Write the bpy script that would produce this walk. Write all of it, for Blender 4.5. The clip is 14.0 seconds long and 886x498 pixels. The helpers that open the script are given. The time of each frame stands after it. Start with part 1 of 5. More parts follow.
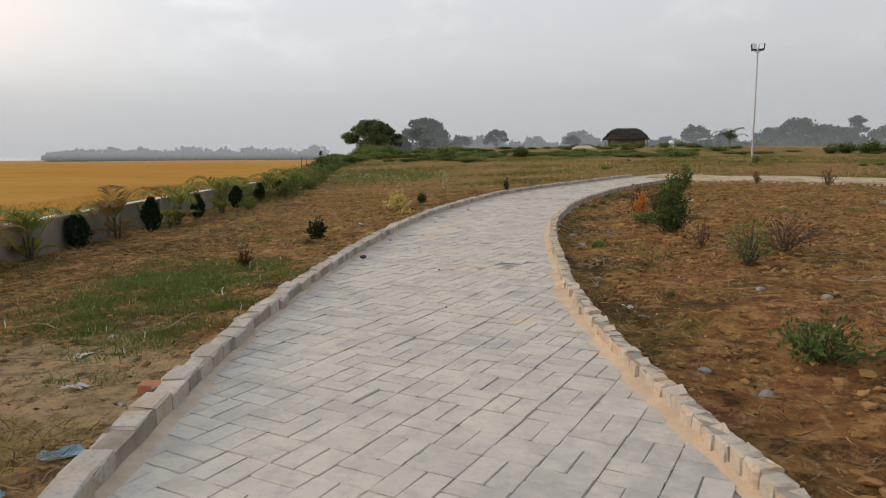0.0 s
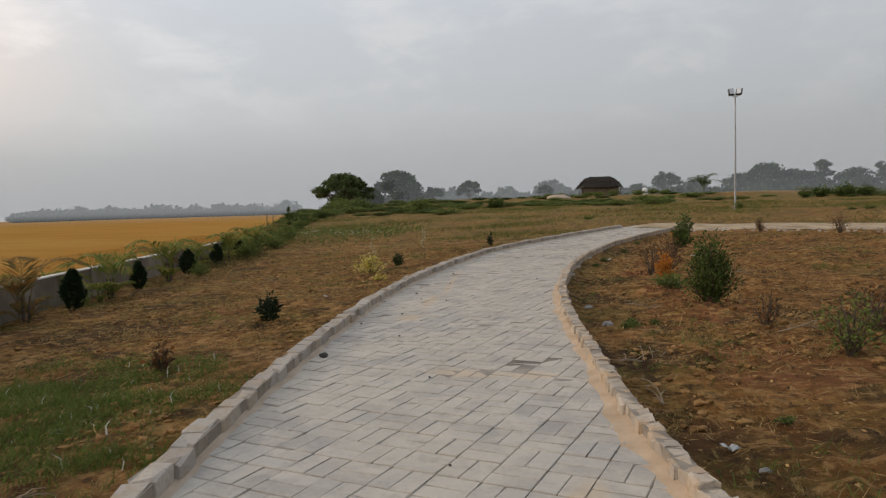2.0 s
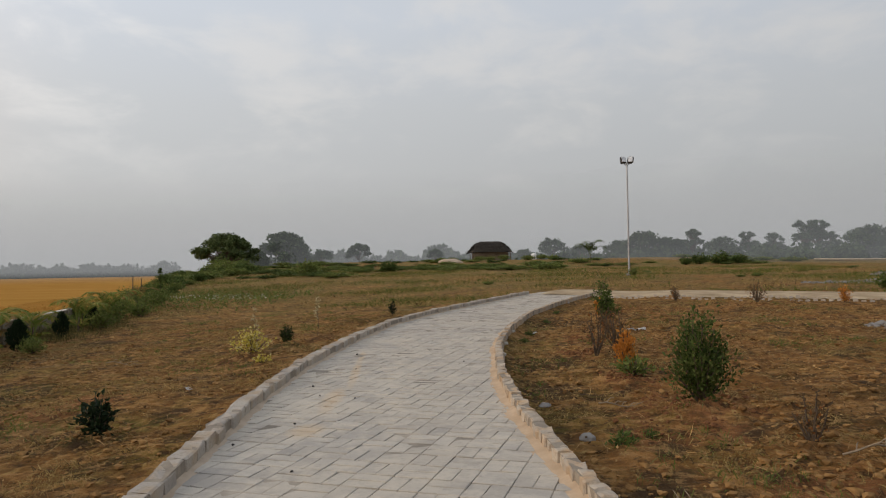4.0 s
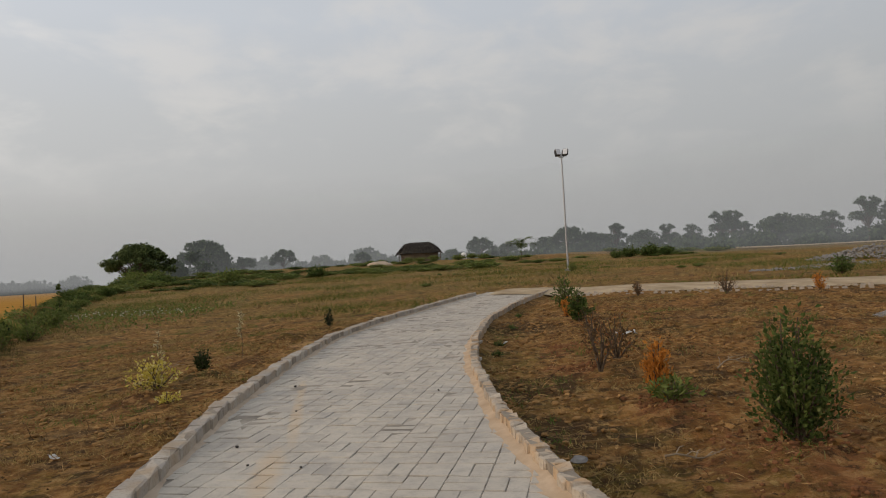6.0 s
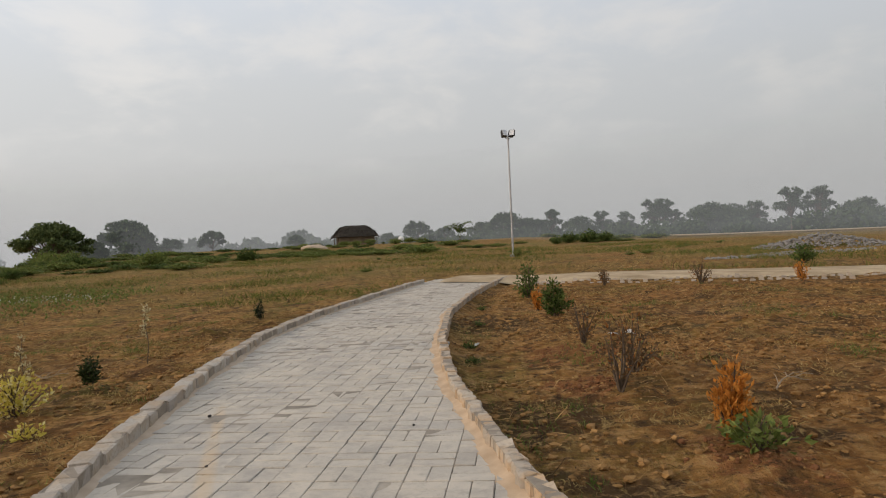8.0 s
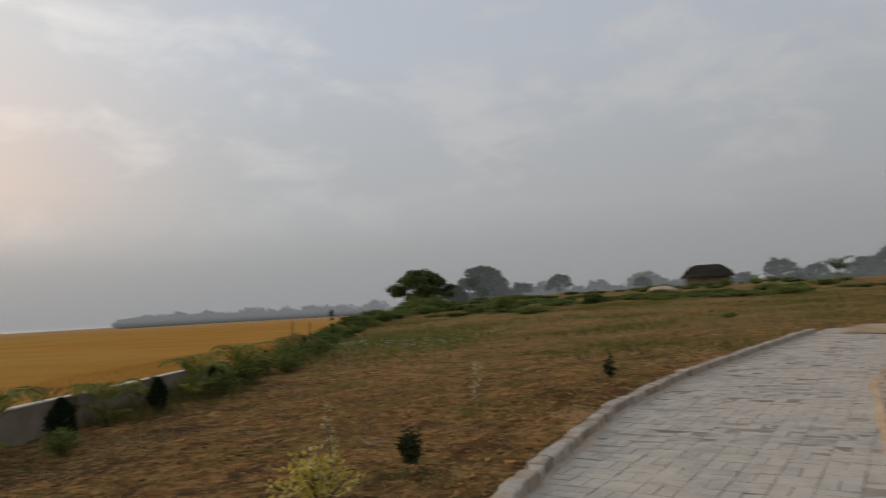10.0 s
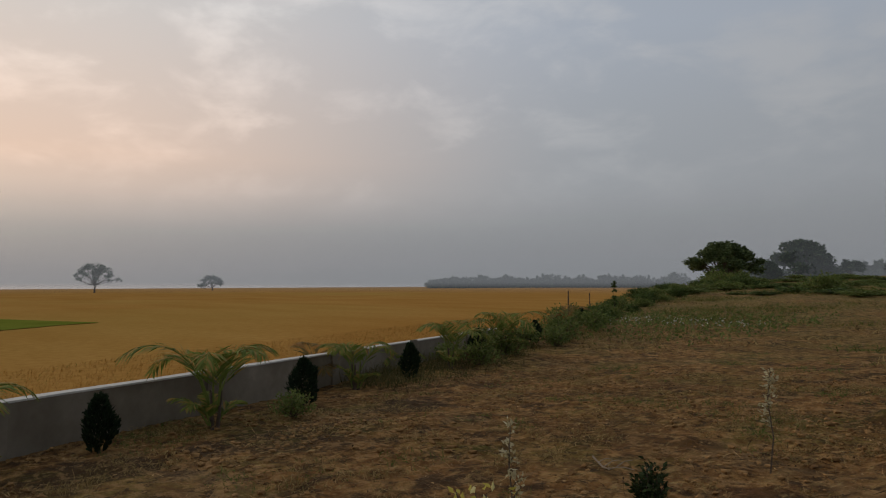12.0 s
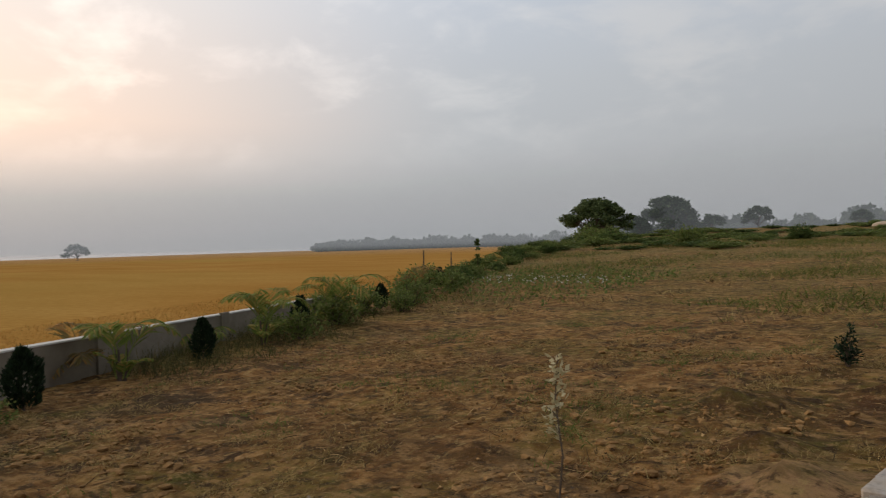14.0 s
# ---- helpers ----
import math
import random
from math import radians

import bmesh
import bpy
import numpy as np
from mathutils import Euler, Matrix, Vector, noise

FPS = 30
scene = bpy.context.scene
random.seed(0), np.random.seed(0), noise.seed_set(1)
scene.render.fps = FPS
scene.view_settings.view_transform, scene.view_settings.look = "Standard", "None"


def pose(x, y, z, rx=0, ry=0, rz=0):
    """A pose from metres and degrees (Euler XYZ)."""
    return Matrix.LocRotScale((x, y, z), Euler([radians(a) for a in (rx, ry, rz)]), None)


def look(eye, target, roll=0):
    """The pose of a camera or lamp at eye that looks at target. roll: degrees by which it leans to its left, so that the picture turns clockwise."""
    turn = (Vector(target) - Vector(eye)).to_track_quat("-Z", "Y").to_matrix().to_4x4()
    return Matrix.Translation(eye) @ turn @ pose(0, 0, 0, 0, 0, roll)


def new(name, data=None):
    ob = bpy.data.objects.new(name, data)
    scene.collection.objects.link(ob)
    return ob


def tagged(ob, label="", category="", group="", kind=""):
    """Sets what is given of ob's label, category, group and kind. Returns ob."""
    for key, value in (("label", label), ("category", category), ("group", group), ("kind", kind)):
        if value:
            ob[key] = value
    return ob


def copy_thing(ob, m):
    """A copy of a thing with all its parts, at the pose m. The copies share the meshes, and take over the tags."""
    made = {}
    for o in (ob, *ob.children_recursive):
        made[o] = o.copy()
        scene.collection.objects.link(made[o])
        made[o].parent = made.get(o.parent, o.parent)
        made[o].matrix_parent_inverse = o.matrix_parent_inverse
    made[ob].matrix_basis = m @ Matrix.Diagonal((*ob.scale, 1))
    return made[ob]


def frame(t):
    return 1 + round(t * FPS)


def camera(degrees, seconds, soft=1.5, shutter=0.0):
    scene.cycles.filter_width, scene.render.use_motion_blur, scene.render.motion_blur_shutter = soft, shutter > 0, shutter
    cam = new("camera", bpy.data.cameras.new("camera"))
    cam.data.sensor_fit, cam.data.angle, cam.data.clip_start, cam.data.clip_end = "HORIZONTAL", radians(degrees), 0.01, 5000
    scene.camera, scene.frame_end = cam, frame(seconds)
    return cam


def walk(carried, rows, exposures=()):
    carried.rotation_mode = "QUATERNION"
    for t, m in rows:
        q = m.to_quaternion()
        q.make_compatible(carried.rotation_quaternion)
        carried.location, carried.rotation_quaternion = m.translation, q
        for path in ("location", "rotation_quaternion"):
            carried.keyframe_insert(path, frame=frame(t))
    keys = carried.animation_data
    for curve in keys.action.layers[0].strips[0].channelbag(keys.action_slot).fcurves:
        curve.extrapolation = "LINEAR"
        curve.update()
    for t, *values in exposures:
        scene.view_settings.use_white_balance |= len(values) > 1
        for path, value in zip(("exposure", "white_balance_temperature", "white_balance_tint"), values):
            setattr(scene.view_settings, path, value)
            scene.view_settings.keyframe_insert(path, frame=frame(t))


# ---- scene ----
cam = camera(64.6, 14.0, 1.1, 0.12)
PATH = [
    (0, (3.325, 1.812, 1.344), (2.641, 3.674, 1.082), -0.2),
    (0.5, (3.074, 2.309, 1.348), (2.324, 4.148, 1.114), -0.7),
    (1, (2.833, 2.862, 1.338), (1.994, 4.66, 1.085), -0.4),
    (1.5, (2.599, 3.372, 1.381), (1.795, 5.187, 1.141), -0.7),
    (2, (2.426, 3.91, 1.424), (1.809, 5.809, 1.306), -1.5),
    (2.5, (2.127, 4.5, 1.431), (1.731, 6.46, 1.381), -1.8),
    (3, (1.919, 5.025, 1.458), (1.574, 6.995, 1.482), -1.5),
    (5.5, (0.903, 7.746, 1.427), (0.754, 9.739, 1.493), -2.2),
    (6, (0.772, 8.262, 1.449), (0.677, 10.259, 1.503), -3.2),
    (6.5, (0.6, 8.752, 1.426), (0.529, 10.751, 1.443), -2.5),
    (7, (0.47, 9.33, 1.434), (0.571, 11.326, 1.368), -2.6),
    (9.5, (0.047, 11.926, 1.538), (-0.065, 13.919, 1.669), -1.3),
    (10, (-0.163, 12.537, 1.541), (-1.003, 14.345, 1.708), -3.0),
    (10.5, (-0.29, 12.858, 1.561), (-2.012, 13.862, 1.717), 0.2),
    (11, (-0.387, 13.291, 1.597), (-2.174, 14.179, 1.733), 0.2),
    (11.5, (-0.604, 14.009, 1.576), (-2.044, 15.392, 1.696), -0.8),
    (12, (-0.819, 14.503, 1.56), (-2.326, 15.814, 1.661), -0.0),
    (12.5, (-0.999, 15.063, 1.533), (-2.777, 15.977, 1.542), 0.0),
    (13, (-1.154, 15.614, 1.544), (-2.883, 16.619, 1.524), 0.3),
    (13.5, (-1.28, 16.275, 1.521), (-2.809, 17.563, 1.498), -0.7),
    (14, (-1.384, 16.827, 1.499), (-2.668, 18.361, 1.487), -1.5),
]
EXPOSURES = [(0.0, 0.34, 6380, 10), (0.5, 0.12, 6380, 10), (1.0, 0.16, 6380, 10), (1.5, 0.24, 6380, 10), (2.0, 0.0, 6400, 10), (3.0, -0.02, 6500, 10), (5.5, 0.02, 6600, 10), (6.0, -0.12, 6650, 10), (6.5, 0.05, 6650, 10), (7.0, 0.19, 6650, 10), (9.5, -0.03, 6650, 10), (10.0, -0.4, 6450, 10), (10.5, -1.1, 6350, 10), (11.0, -1.2, 6300, 10), (11.5, -0.7, 6150, 10), (12.5, -0.92, 6200, 10), (13.0, -0.85, 6150, 10), (13.5, -0.55, 6250, 10), (14.0, -0.2, 6350, 10)]
walk(cam, [(t, look(eye, target, roll)) for t, eye, target, roll in PATH], EXPOSURES)

# ---- world, sun ----
world = bpy.data.worlds.new("sky")
scene.world = world
world.use_nodes = True
wn, wl = world.node_tree.nodes, world.node_tree.links
wn.clear()


def wnode(kind, **sets):
    n = wn.new(kind)
    for k, v in sets.items():
        n.inputs[k].default_value = v
    return n


SUN_AZ, SUN_EL = 108.0, 17.0  # degrees to the left of +y, degrees up
sun_dir = Vector((-math.sin(radians(SUN_AZ)) * math.cos(radians(SUN_EL)), math.cos(radians(SUN_AZ)) * math.cos(radians(SUN_EL)), math.sin(radians(SUN_EL))))
w_out = wn.new("ShaderNodeOutputWorld")
w_bg = wnode("ShaderNodeBackground", Strength=1.0)
w_sky = wn.new("ShaderNodeTexSky")
w_sky.sky_type = "NISHITA"
w_sky.sun_disc = False
w_sky.sun_elevation = radians(SUN_EL)
w_sky.sun_rotation = radians(-SUN_AZ)
w_sky.dust_density = 5.0
w_tc = wn.new("ShaderNodeTexCoord")
w_sep = wn.new("ShaderNodeSeparateXYZ")
wl.new(w_tc.outputs["Generated"], w_sep.inputs[0])
# overcast veil by height
w_ramp = wn.new("ShaderNodeValToRGB")
els = w_ramp.color_ramp.elements
els[0].position, els[0].color = 0.0, (0.475, 0.475, 0.48, 1)
els[1].position, els[1].color = 1.0, (0.60, 0.69, 0.82, 1)
for p, c in ((0.10, (0.535, 0.535, 0.54, 1)), (0.22, (0.595, 0.605, 0.615, 1)), (0.34, (0.645, 0.68, 0.73, 1))):
    e = els.new(p)
    e.color = c
wl.new(w_sep.outputs["Z"], w_ramp.inputs[0])
# warm glow round the hidden sun
w_dot = wn.new("ShaderNodeVectorMath")
w_dot.operation = "DOT_PRODUCT"
w_dot.inputs[1].default_value = sun_dir
wl.new(w_tc.outputs["Generated"], w_dot.inputs[0])
w_glow = wn.new("ShaderNodeMapRange")
w_glow.inputs["From Min"].default_value, w_glow.inputs["From Max"].default_value = 0.27, 1.0
w_glow.interpolation_type = "SMOOTHSTEP"
wl.new(w_dot.outputs["Value"], w_glow.inputs["Value"])
w_gp = wnode("ShaderNodeMath")
w_gp.operation = "POWER"
w_gp.inputs[1].default_value = 1.5
wl.new(w_glow.outputs[0], w_gp.inputs[0])
# soft banked clouds
w_map = wn.new("ShaderNodeMapping")
w_map.inputs["Scale"].default_value = (3.0, 3.0, 6.5)
wl.new(w_tc.outputs["Generated"], w_map.inputs["Vector"])
w_noise = wnode("ShaderNodeTexNoise", Scale=2.3, Detail=6.0, Roughness=0.55, Distortion=0.25)
wl.new(w_map.outputs[0], w_noise.inputs["Vector"])
w_cl = wn.new("ShaderNodeMapRange")
w_cl.inputs["From Min"].default_value, w_cl.inputs["From Max"].default_value = 0.45, 0.72
w_cl.interpolation_type = "SMOOTHSTEP"
wl.new(w_noise.outputs[0], w_cl.inputs["Value"])
w_hi = wn.new("ShaderNodeMapRange")  # clouds thin out in the haze near the horizon
w_hi.inputs["From Min"].default_value, w_hi.inputs["From Max"].default_value = 0.07, 0.22
wl.new(w_sep.outputs["Z"], w_hi.inputs["Value"])
w_ca = wnode("ShaderNodeMath")
w_ca.operation = "MULTIPLY"
wl.new(w_cl.outputs[0], w_ca.inputs[0])
wl.new(w_hi.outputs[0], w_ca.inputs[1])
w_cs = wnode("ShaderNodeMath")
w_cs.operation = "MULTIPLY"
w_cs.inputs[1].default_value = 0.46
wl.new(w_ca.outputs[0], w_cs.inputs[0])
w_m0 = wn.new("ShaderNodeMix")
w_m0.data_type = "RGBA"
w_m0.inputs[0].default_value = 0.025
wl.new(w_ramp.outputs[0], w_m0.inputs[6])
wl.new(w_sky.outputs[0], w_m0.inputs[7])
w_m1 = wn.new("ShaderNodeMix")
w_m1.data_type = "RGBA"
w_m1.inputs[7].default_value = (0.80, 0.775, 0.745, 1)
wl.new(w_cs.outputs[0], w_m1.inputs[0])
wl.new(w_m0.outputs[2], w_m1.inputs[6])
w_m2 = wn.new("ShaderNodeMix")
w_m2.data_type = "RGBA"
w_m2.inputs[7].default_value = (1.45, 1.06, 0.82, 1)
w_band = wn.new("ShaderNodeMapRange")  # the glow stands above a grey bank of haze
w_band.inputs["From Min"].default_value, w_band.inputs["From Max"].default_value = 0.07, 0.17
w_band.inputs["To Min"].default_value = 0.22
wl.new(w_sep.outputs["Z"], w_band.inputs["Value"])
w_gb = wnode("ShaderNodeMath")
w_gb.operation = "MULTIPLY"
wl.new(w_gp.outputs[0], w_gb.inputs[0])
wl.new(w_band.outputs[0], w_gb.inputs[1])
wl.new(w_gb.outputs[0], w_m2.inputs[0])
w_hue = wn.new("ShaderNodeMapRange")  # peach low down, paler higher up
w_hue.inputs["From Min"].default_value, w_hue.inputs["From Max"].default_value = 0.16, 0.36
wl.new(w_sep.outputs["Z"], w_hue.inputs["Value"])
w_gc = wn.new("ShaderNodeMix")
w_gc.data_type = "RGBA"
w_gc.inputs[6].default_value, w_gc.inputs[7].default_value = (1.50, 1.05, 0.76, 1), (1.22, 1.10, 0.98, 1)
wl.new(w_hue.outputs[0], w_gc.inputs[0])
wl.new(w_gc.outputs[2], w_m2.inputs[7])
wl.new(w_m1.outputs[2], w_m2.inputs[6])
w_side = wn.new("ShaderNodeMapRange")  # the sky dims away from the sun
w_side.inputs["From Min"].default_value, w_side.inputs["From Max"].default_value = -0.7, 0.5
w_side.inputs["To Min"].default_value, w_side.inputs["To Max"].default_value = 0.76, 1.0
wl.new(w_dot.outputs["Value"], w_side.inputs["Value"])
wl.new(w_side.outputs[0], w_bg.inputs["Strength"])
w_lit = wn.new("ShaderNodeMapRange")  # clouds stand out against the glow as well
w_lit.inputs["To Min"].default_value, w_lit.inputs["To Max"].default_value = 0.97, 1.22
w_near = wn.new("ShaderNodeMapRange")  # they are thickest towards the sun
w_near.inputs["From Min"].default_value, w_near.inputs["From Max"].default_value = 0.2, 0.8
w_near.inputs["To Min"].default_value = 0.12
wl.new(w_dot.outputs["Value"], w_near.inputs["Value"])
w_cn = wnode("ShaderNodeMath")
w_cn.operation = "MULTIPLY"
wl.new(w_ca.outputs[0], w_cn.inputs[0])
wl.new(w_near.outputs[0], w_cn.inputs[1])
wl.new(w_cn.outputs[0], w_lit.inputs["Value"])
w_mul = wn.new("ShaderNodeVectorMath")
w_mul.operation = "SCALE"
wl.new(w_m2.outputs[2], w_mul.inputs[0])
wl.new(w_lit.outputs[0], w_mul.inputs["Scale"])
wl.new(w_mul.outputs[0], w_bg.inputs["Color"])
wl.new(w_bg.outputs[0], w_out.inputs["Surface"])

sun = new("sun", bpy.data.lights.new("sun", "SUN"))
sun.data.energy, sun.data.angle, sun.data.color = 1.1, radians(14), (1.0, 0.88, 0.74)
sun.matrix_world = look((0, 0, 60), Vector((0, 0, 60)) - sun_dir)

# ---- materials ----


class Nodes:
    """A node material in the making."""

    def __init__(self, name):
        self.mat = bpy.data.materials.new(name)
        self.mat.use_nodes = True
        self.t = self.mat.node_tree
        self.b = self.t.nodes["Principled BSDF"]
        self.out = self.t.nodes["Material Output"]
        self.tc = self.t.nodes.new("ShaderNodeTexCoord")
        self.b.inputs["Specular IOR Level"].default_value = 0.10

    def link(self, a, b):
        self.t.links.new(a, b)

    def noise(self, scale, detail=4.0, rough=0.55, stretch=None, space="Object"):
        n = self.t.nodes.new("ShaderNodeTexNoise")
        n.inputs["Scale"].default_value, n.inputs["Detail"].default_value, n.inputs["Roughness"].default_value = scale, detail, rough
        if stretch:
            m = self.t.nodes.new("ShaderNodeMapping")
            m.inputs["Scale"].default_value = stretch
            self.link(self.tc.outputs[space], m.inputs["Vector"])
            self.link(m.outputs[0], n.inputs["Vector"])
        else:
            self.link(self.tc.outputs[space], n.inputs["Vector"])
        return n.outputs[0]

    def span(self, value, lo, hi, to0=0.0, to1=1.0):
        n = self.t.nodes.new("ShaderNodeMapRange")
        for k, v in (("From Min", lo), ("From Max", hi), ("To Min", to0), ("To Max", to1)):
            n.inputs[k].default_value = v
        self.link(value, n.inputs["Value"])
        return n.outputs[0]

    def mul(self, a, b, op="MULTIPLY"):
        n = self.t.nodes.new("ShaderNodeMath")
        n.operation = op
        for i, v in enumerate((a, b)):
            if isinstance(v, (int, float)):
                n.inputs[i].default_value = v
            else:
                self.link(v, n.inputs[i])
        return n.outputs[0]

    def mix(self, f, a, b):
        n = self.t.nodes.new("ShaderNodeMix")
        n.data_type = "RGBA"
        for i, v in ((0, f), (6, a), (7, b)):
            if isinstance(v, (int, float)):
                n.inputs[i].default_value = v
            elif isinstance(v, tuple):
                n.inputs[i].default_value = (*v, 1)
            else:
                self.link(v, n.inputs[i])
        return n.outputs[2]

    def rnd(self):
        """A number for each piece: by object and by island."""
        o, g = self.t.nodes.new("ShaderNodeObjectInfo"), self.t.nodes.new("ShaderNodeNewGeometry")
        return self.mul(self.mul(o.outputs["Random"], g.outputs["Random Per Island"], "ADD"), 1.0, "FRACT")

    def island(self):
        return self.t.nodes.new("ShaderNodeNewGeometry").outputs["Random Per Island"]

    def axis(self, name, space="Object"):
        s = self.t.nodes.new("ShaderNodeSeparateXYZ")
        self.link(self.tc.outputs[space], s.inputs[0])
        return s.outputs[name]

    def done(self, colour, rough=0.9, bump=None, height=0.01, strength=0.6):
        if isinstance(colour, tuple):
            self.b.inputs["Base Color"].default_value = (*colour, 1)
        else:
            self.link(colour, self.b.inputs["Base Color"])
        self.b.inputs["Roughness"].default_value = rough
        if bump is not None:
            n = self.t.nodes.new("ShaderNodeBump")
            n.inputs["Strength"].default_value, n.inputs["Distance"].default_value = strength, height
            self.link(bump, n.inputs["Height"])
            self.link(n.outputs[0], self.b.inputs["Normal"])
        return self.mat


def leaf_material(name, dark, light, odd=None, share=0.1, glow=0.3):
    """Leaves: two tones by leaf, some odd ones, light let through."""
    n = Nodes(name)
    r = n.island()
    col = n.mix(n.span(r, 0, 1), dark, light)
    if odd:
        col = n.mix(n.span(n.mul(n.mul(r, 7.31), 1.0, "FRACT"), 1 - share - 0.02, 1 - share + 0.02), col, odd)
    col = n.mix(n.span(n.noise(1.7, 2), 0.35, 0.7, 0, 0.35), col, tuple(0.6 * c for c in dark))
    n.done(col, 0.65)
    tr, add = n.t.nodes.new("ShaderNodeBsdfTranslucent"), n.t.nodes.new("ShaderNodeMixShader")
    add.inputs[0].default_value = glow
    n.link(col, tr.inputs["Color"])
    n.link(n.b.outputs[0], add.inputs[1])
    n.link(tr.outputs[0], add.inputs[2])
    n.link(add.outputs[0], n.out.inputs["Surface"])
    return n.mat


def plain(name, a, b, scale=8.0, rough=0.85, bump=0.004, metal=0.0):
    n = Nodes(name)
    v = n.noise(scale, 5)
    w = n.noise(scale * 7, 4)
    n.b.inputs["Metallic"].default_value = metal
    return n.done(n.mix(n.mul(n.span(v, 0.3, 0.7), n.span(w, 0.1, 0.8, 0.5, 1.0)), a, b), rough, w, bump)


RED, DUST, MUD_SHADE, DUG, SANDY = (0.30, 0.125, 0.050), (0.43, 0.315, 0.185), (0.050, 0.034, 0.020), (0.125, 0.058, 0.024), (0.50, 0.29, 0.14)
SPOTS = [(2.75, 13.0, 0.55, RED), (2.3, 14.5, 0.35, RED), (2.2, 18.4, 0.6, RED), (2.5, 12.2, 0.5, RED), (1.9, 16.7, 0.35, RED), (3.3, 10.1, 0.7, RED), (4.2, 8.2, 0.5, RED),
         (-0.25, 4.9, 1.15, DUST), (-1.2, 5.6, 0.8, DUST), (-2.3, 20.75, 0.45, SANDY), (-2.7, 21.5, 0.28, DUG), (-3.15, 22.6, 0.4, DUG), (-2.95, 19.3, 0.3, DUG), (-3.3, 16.6, 0.34, DUG), (-3.1, 17.9, 0.3, DUG), (-2.3, 23.4, 0.4, DUG), (1.25, 15.8, 0.6, MUD_SHADE), (1.5, 21.6, 0.8, MUD_SHADE), (2.9, 8.3, 0.55, DUG), (3.7, 6.5, 0.7, RED), (2.15, 10.3, 0.5, MUD_SHADE), (1.45, 13.9, 0.5, MUD_SHADE), (-4.8, 11.5, 0.9, MUD_SHADE), (-5.5, 14.0, 0.8, MUD_SHADE), (-3.9, 13.3, 0.5, RED), (-1.6, 6.6, 0.5, MUD_SHADE), (-7.9, 18.3, 0.9, MUD_SHADE), (-8.8, 20.6, 0.7, MUD_SHADE), (-8.0, 16.5, 0.6, MUD_SHADE), (-2.7, 9.1, 0.6, MUD_SHADE), (-2.7, 12.1, 0.3, MUD_SHADE), (-3.2, 18.0, 0.35, MUD_SHADE)]


def ground_material():
    n = Nodes("earth_and_dry_grass")
    x, y = n.axis("X"), n.axis("Y")
    big, mid, fine, tiny = n.noise(0.22, 4), n.noise(1.3, 5), n.noise(7.0, 6, 0.65), n.noise(38.0, 5, 0.7)
    streak = n.noise(1.0, 5, 0.65, (6.0, 2.2, 1.0))
    col = n.mix(n.span(fine, 0.3, 0.7), (0.165, 0.074, 0.023), (0.345, 0.172, 0.054))
    col = n.mix(n.span(streak, 0.46, 0.62, 0, 0.85), col, (0.460, 0.262, 0.092))
    # redder bare earth to the right of the path
    side = n.span(x, 1.0, 4.0)
    col = n.mix(n.mul(side, n.span(mid, 0.35, 0.65, 0.15, 0.85)), col, (0.300, 0.132, 0.038))
    col = n.mix(n.mul(n.mul(side, n.span(n.noise(0.5, 4), 0.54, 0.66)), 0.55), col, (0.36, 0.165, 0.062))
    # random dark stains; the broad brown layer puts patches of shade into the colour
    col = n.mix(n.span(n.noise(1.5, 8, 0.68), 0.52, 0.60, 0, 0.85), col, (0.052, 0.034, 0.021))
    col = n.mix(n.span(n.noise(0.55, 6, 0.6), 0.48, 0.63, 0, 0.60), col, (0.105, 0.058, 0.023))
    col = n.mix(n.span(n.noise(0.42, 6, 0.62, (1.0, 1.6, 1.0)), 0.56, 0.68, 0, 0.55), col, (0.37, 0.235, 0.105))
    # dug, dusty and dark muddy spots; dark ones by the right kerb paint shade
    ragged = n.mul(n.mul(n.noise(2.4, 6, 0.65), 0.5, "SUBTRACT"), 1.7)
    for sx, sy, r, tone in SPOTS:
        d = n.t.nodes.new("ShaderNodeVectorMath")
        d.operation = "DISTANCE"
        flat = n.t.nodes.new("ShaderNodeVectorMath")
        flat.operation = "MULTIPLY"
        flat.inputs[1].default_value = (1, 0.8, 0)
        n.link(n.tc.outputs["Object"], flat.inputs[0])
        n.link(flat.outputs[0], d.inputs[0])
        d.inputs[1].default_value = (sx, 0.8 * sy, 0)
        col = n.mix(n.span(n.mul(d.outputs["Value"], ragged, "ADD"), r * 0.75, r * 1.1, 0.8, 0), col, tone)
    # thin weeds
    weeds = n.mul(n.span(n.noise(0.45, 8, 0.70), 0.49, 0.59), n.span(fine, 0.38, 0.62, 0.2, 0.9))
    weeds = n.mul(weeds, n.span(x, 1.0, 3.5, 0.75, 0.4))
    col = n.mix(weeds, col, (0.150, 0.140, 0.026))
    # the far plot is overgrown
    far = n.mul(n.span(y, 24, 46), n.span(n.noise(0.16, 6, 0.6), 0.32, 0.58))
    patch = n.mix(n.span(n.noise(0.9, 5), 0.35, 0.65), (0.105, 0.118, 0.026), (0.240, 0.165, 0.056))
    col = n.mix(n.mul(far, 0.85), col, patch)
    # crumbs, straw and cracks; the dark mottling paints in shade between crumbs
    col = n.mix(n.span(n.noise(6.5, 9, 0.72), 0.53, 0.60, 0, 0.8), col, (0.048, 0.030, 0.018))
    col = n.mix(n.span(n.noise(1.0, 7, 0.7, (13.0, 5.0, 5.0)), 0.57, 0.65, 0, 0.65), col, (0.52, 0.355, 0.135))
    col = n.mix(n.mul(n.span(tiny, 0.55, 0.72), 0.45), col, (0.36, 0.26, 0.16))
    # shaded gaps and lighter clod tops, put into the colour
    gaps = n.noise(4.2, 8, 0.74, (1.0, 1.7, 1.0))
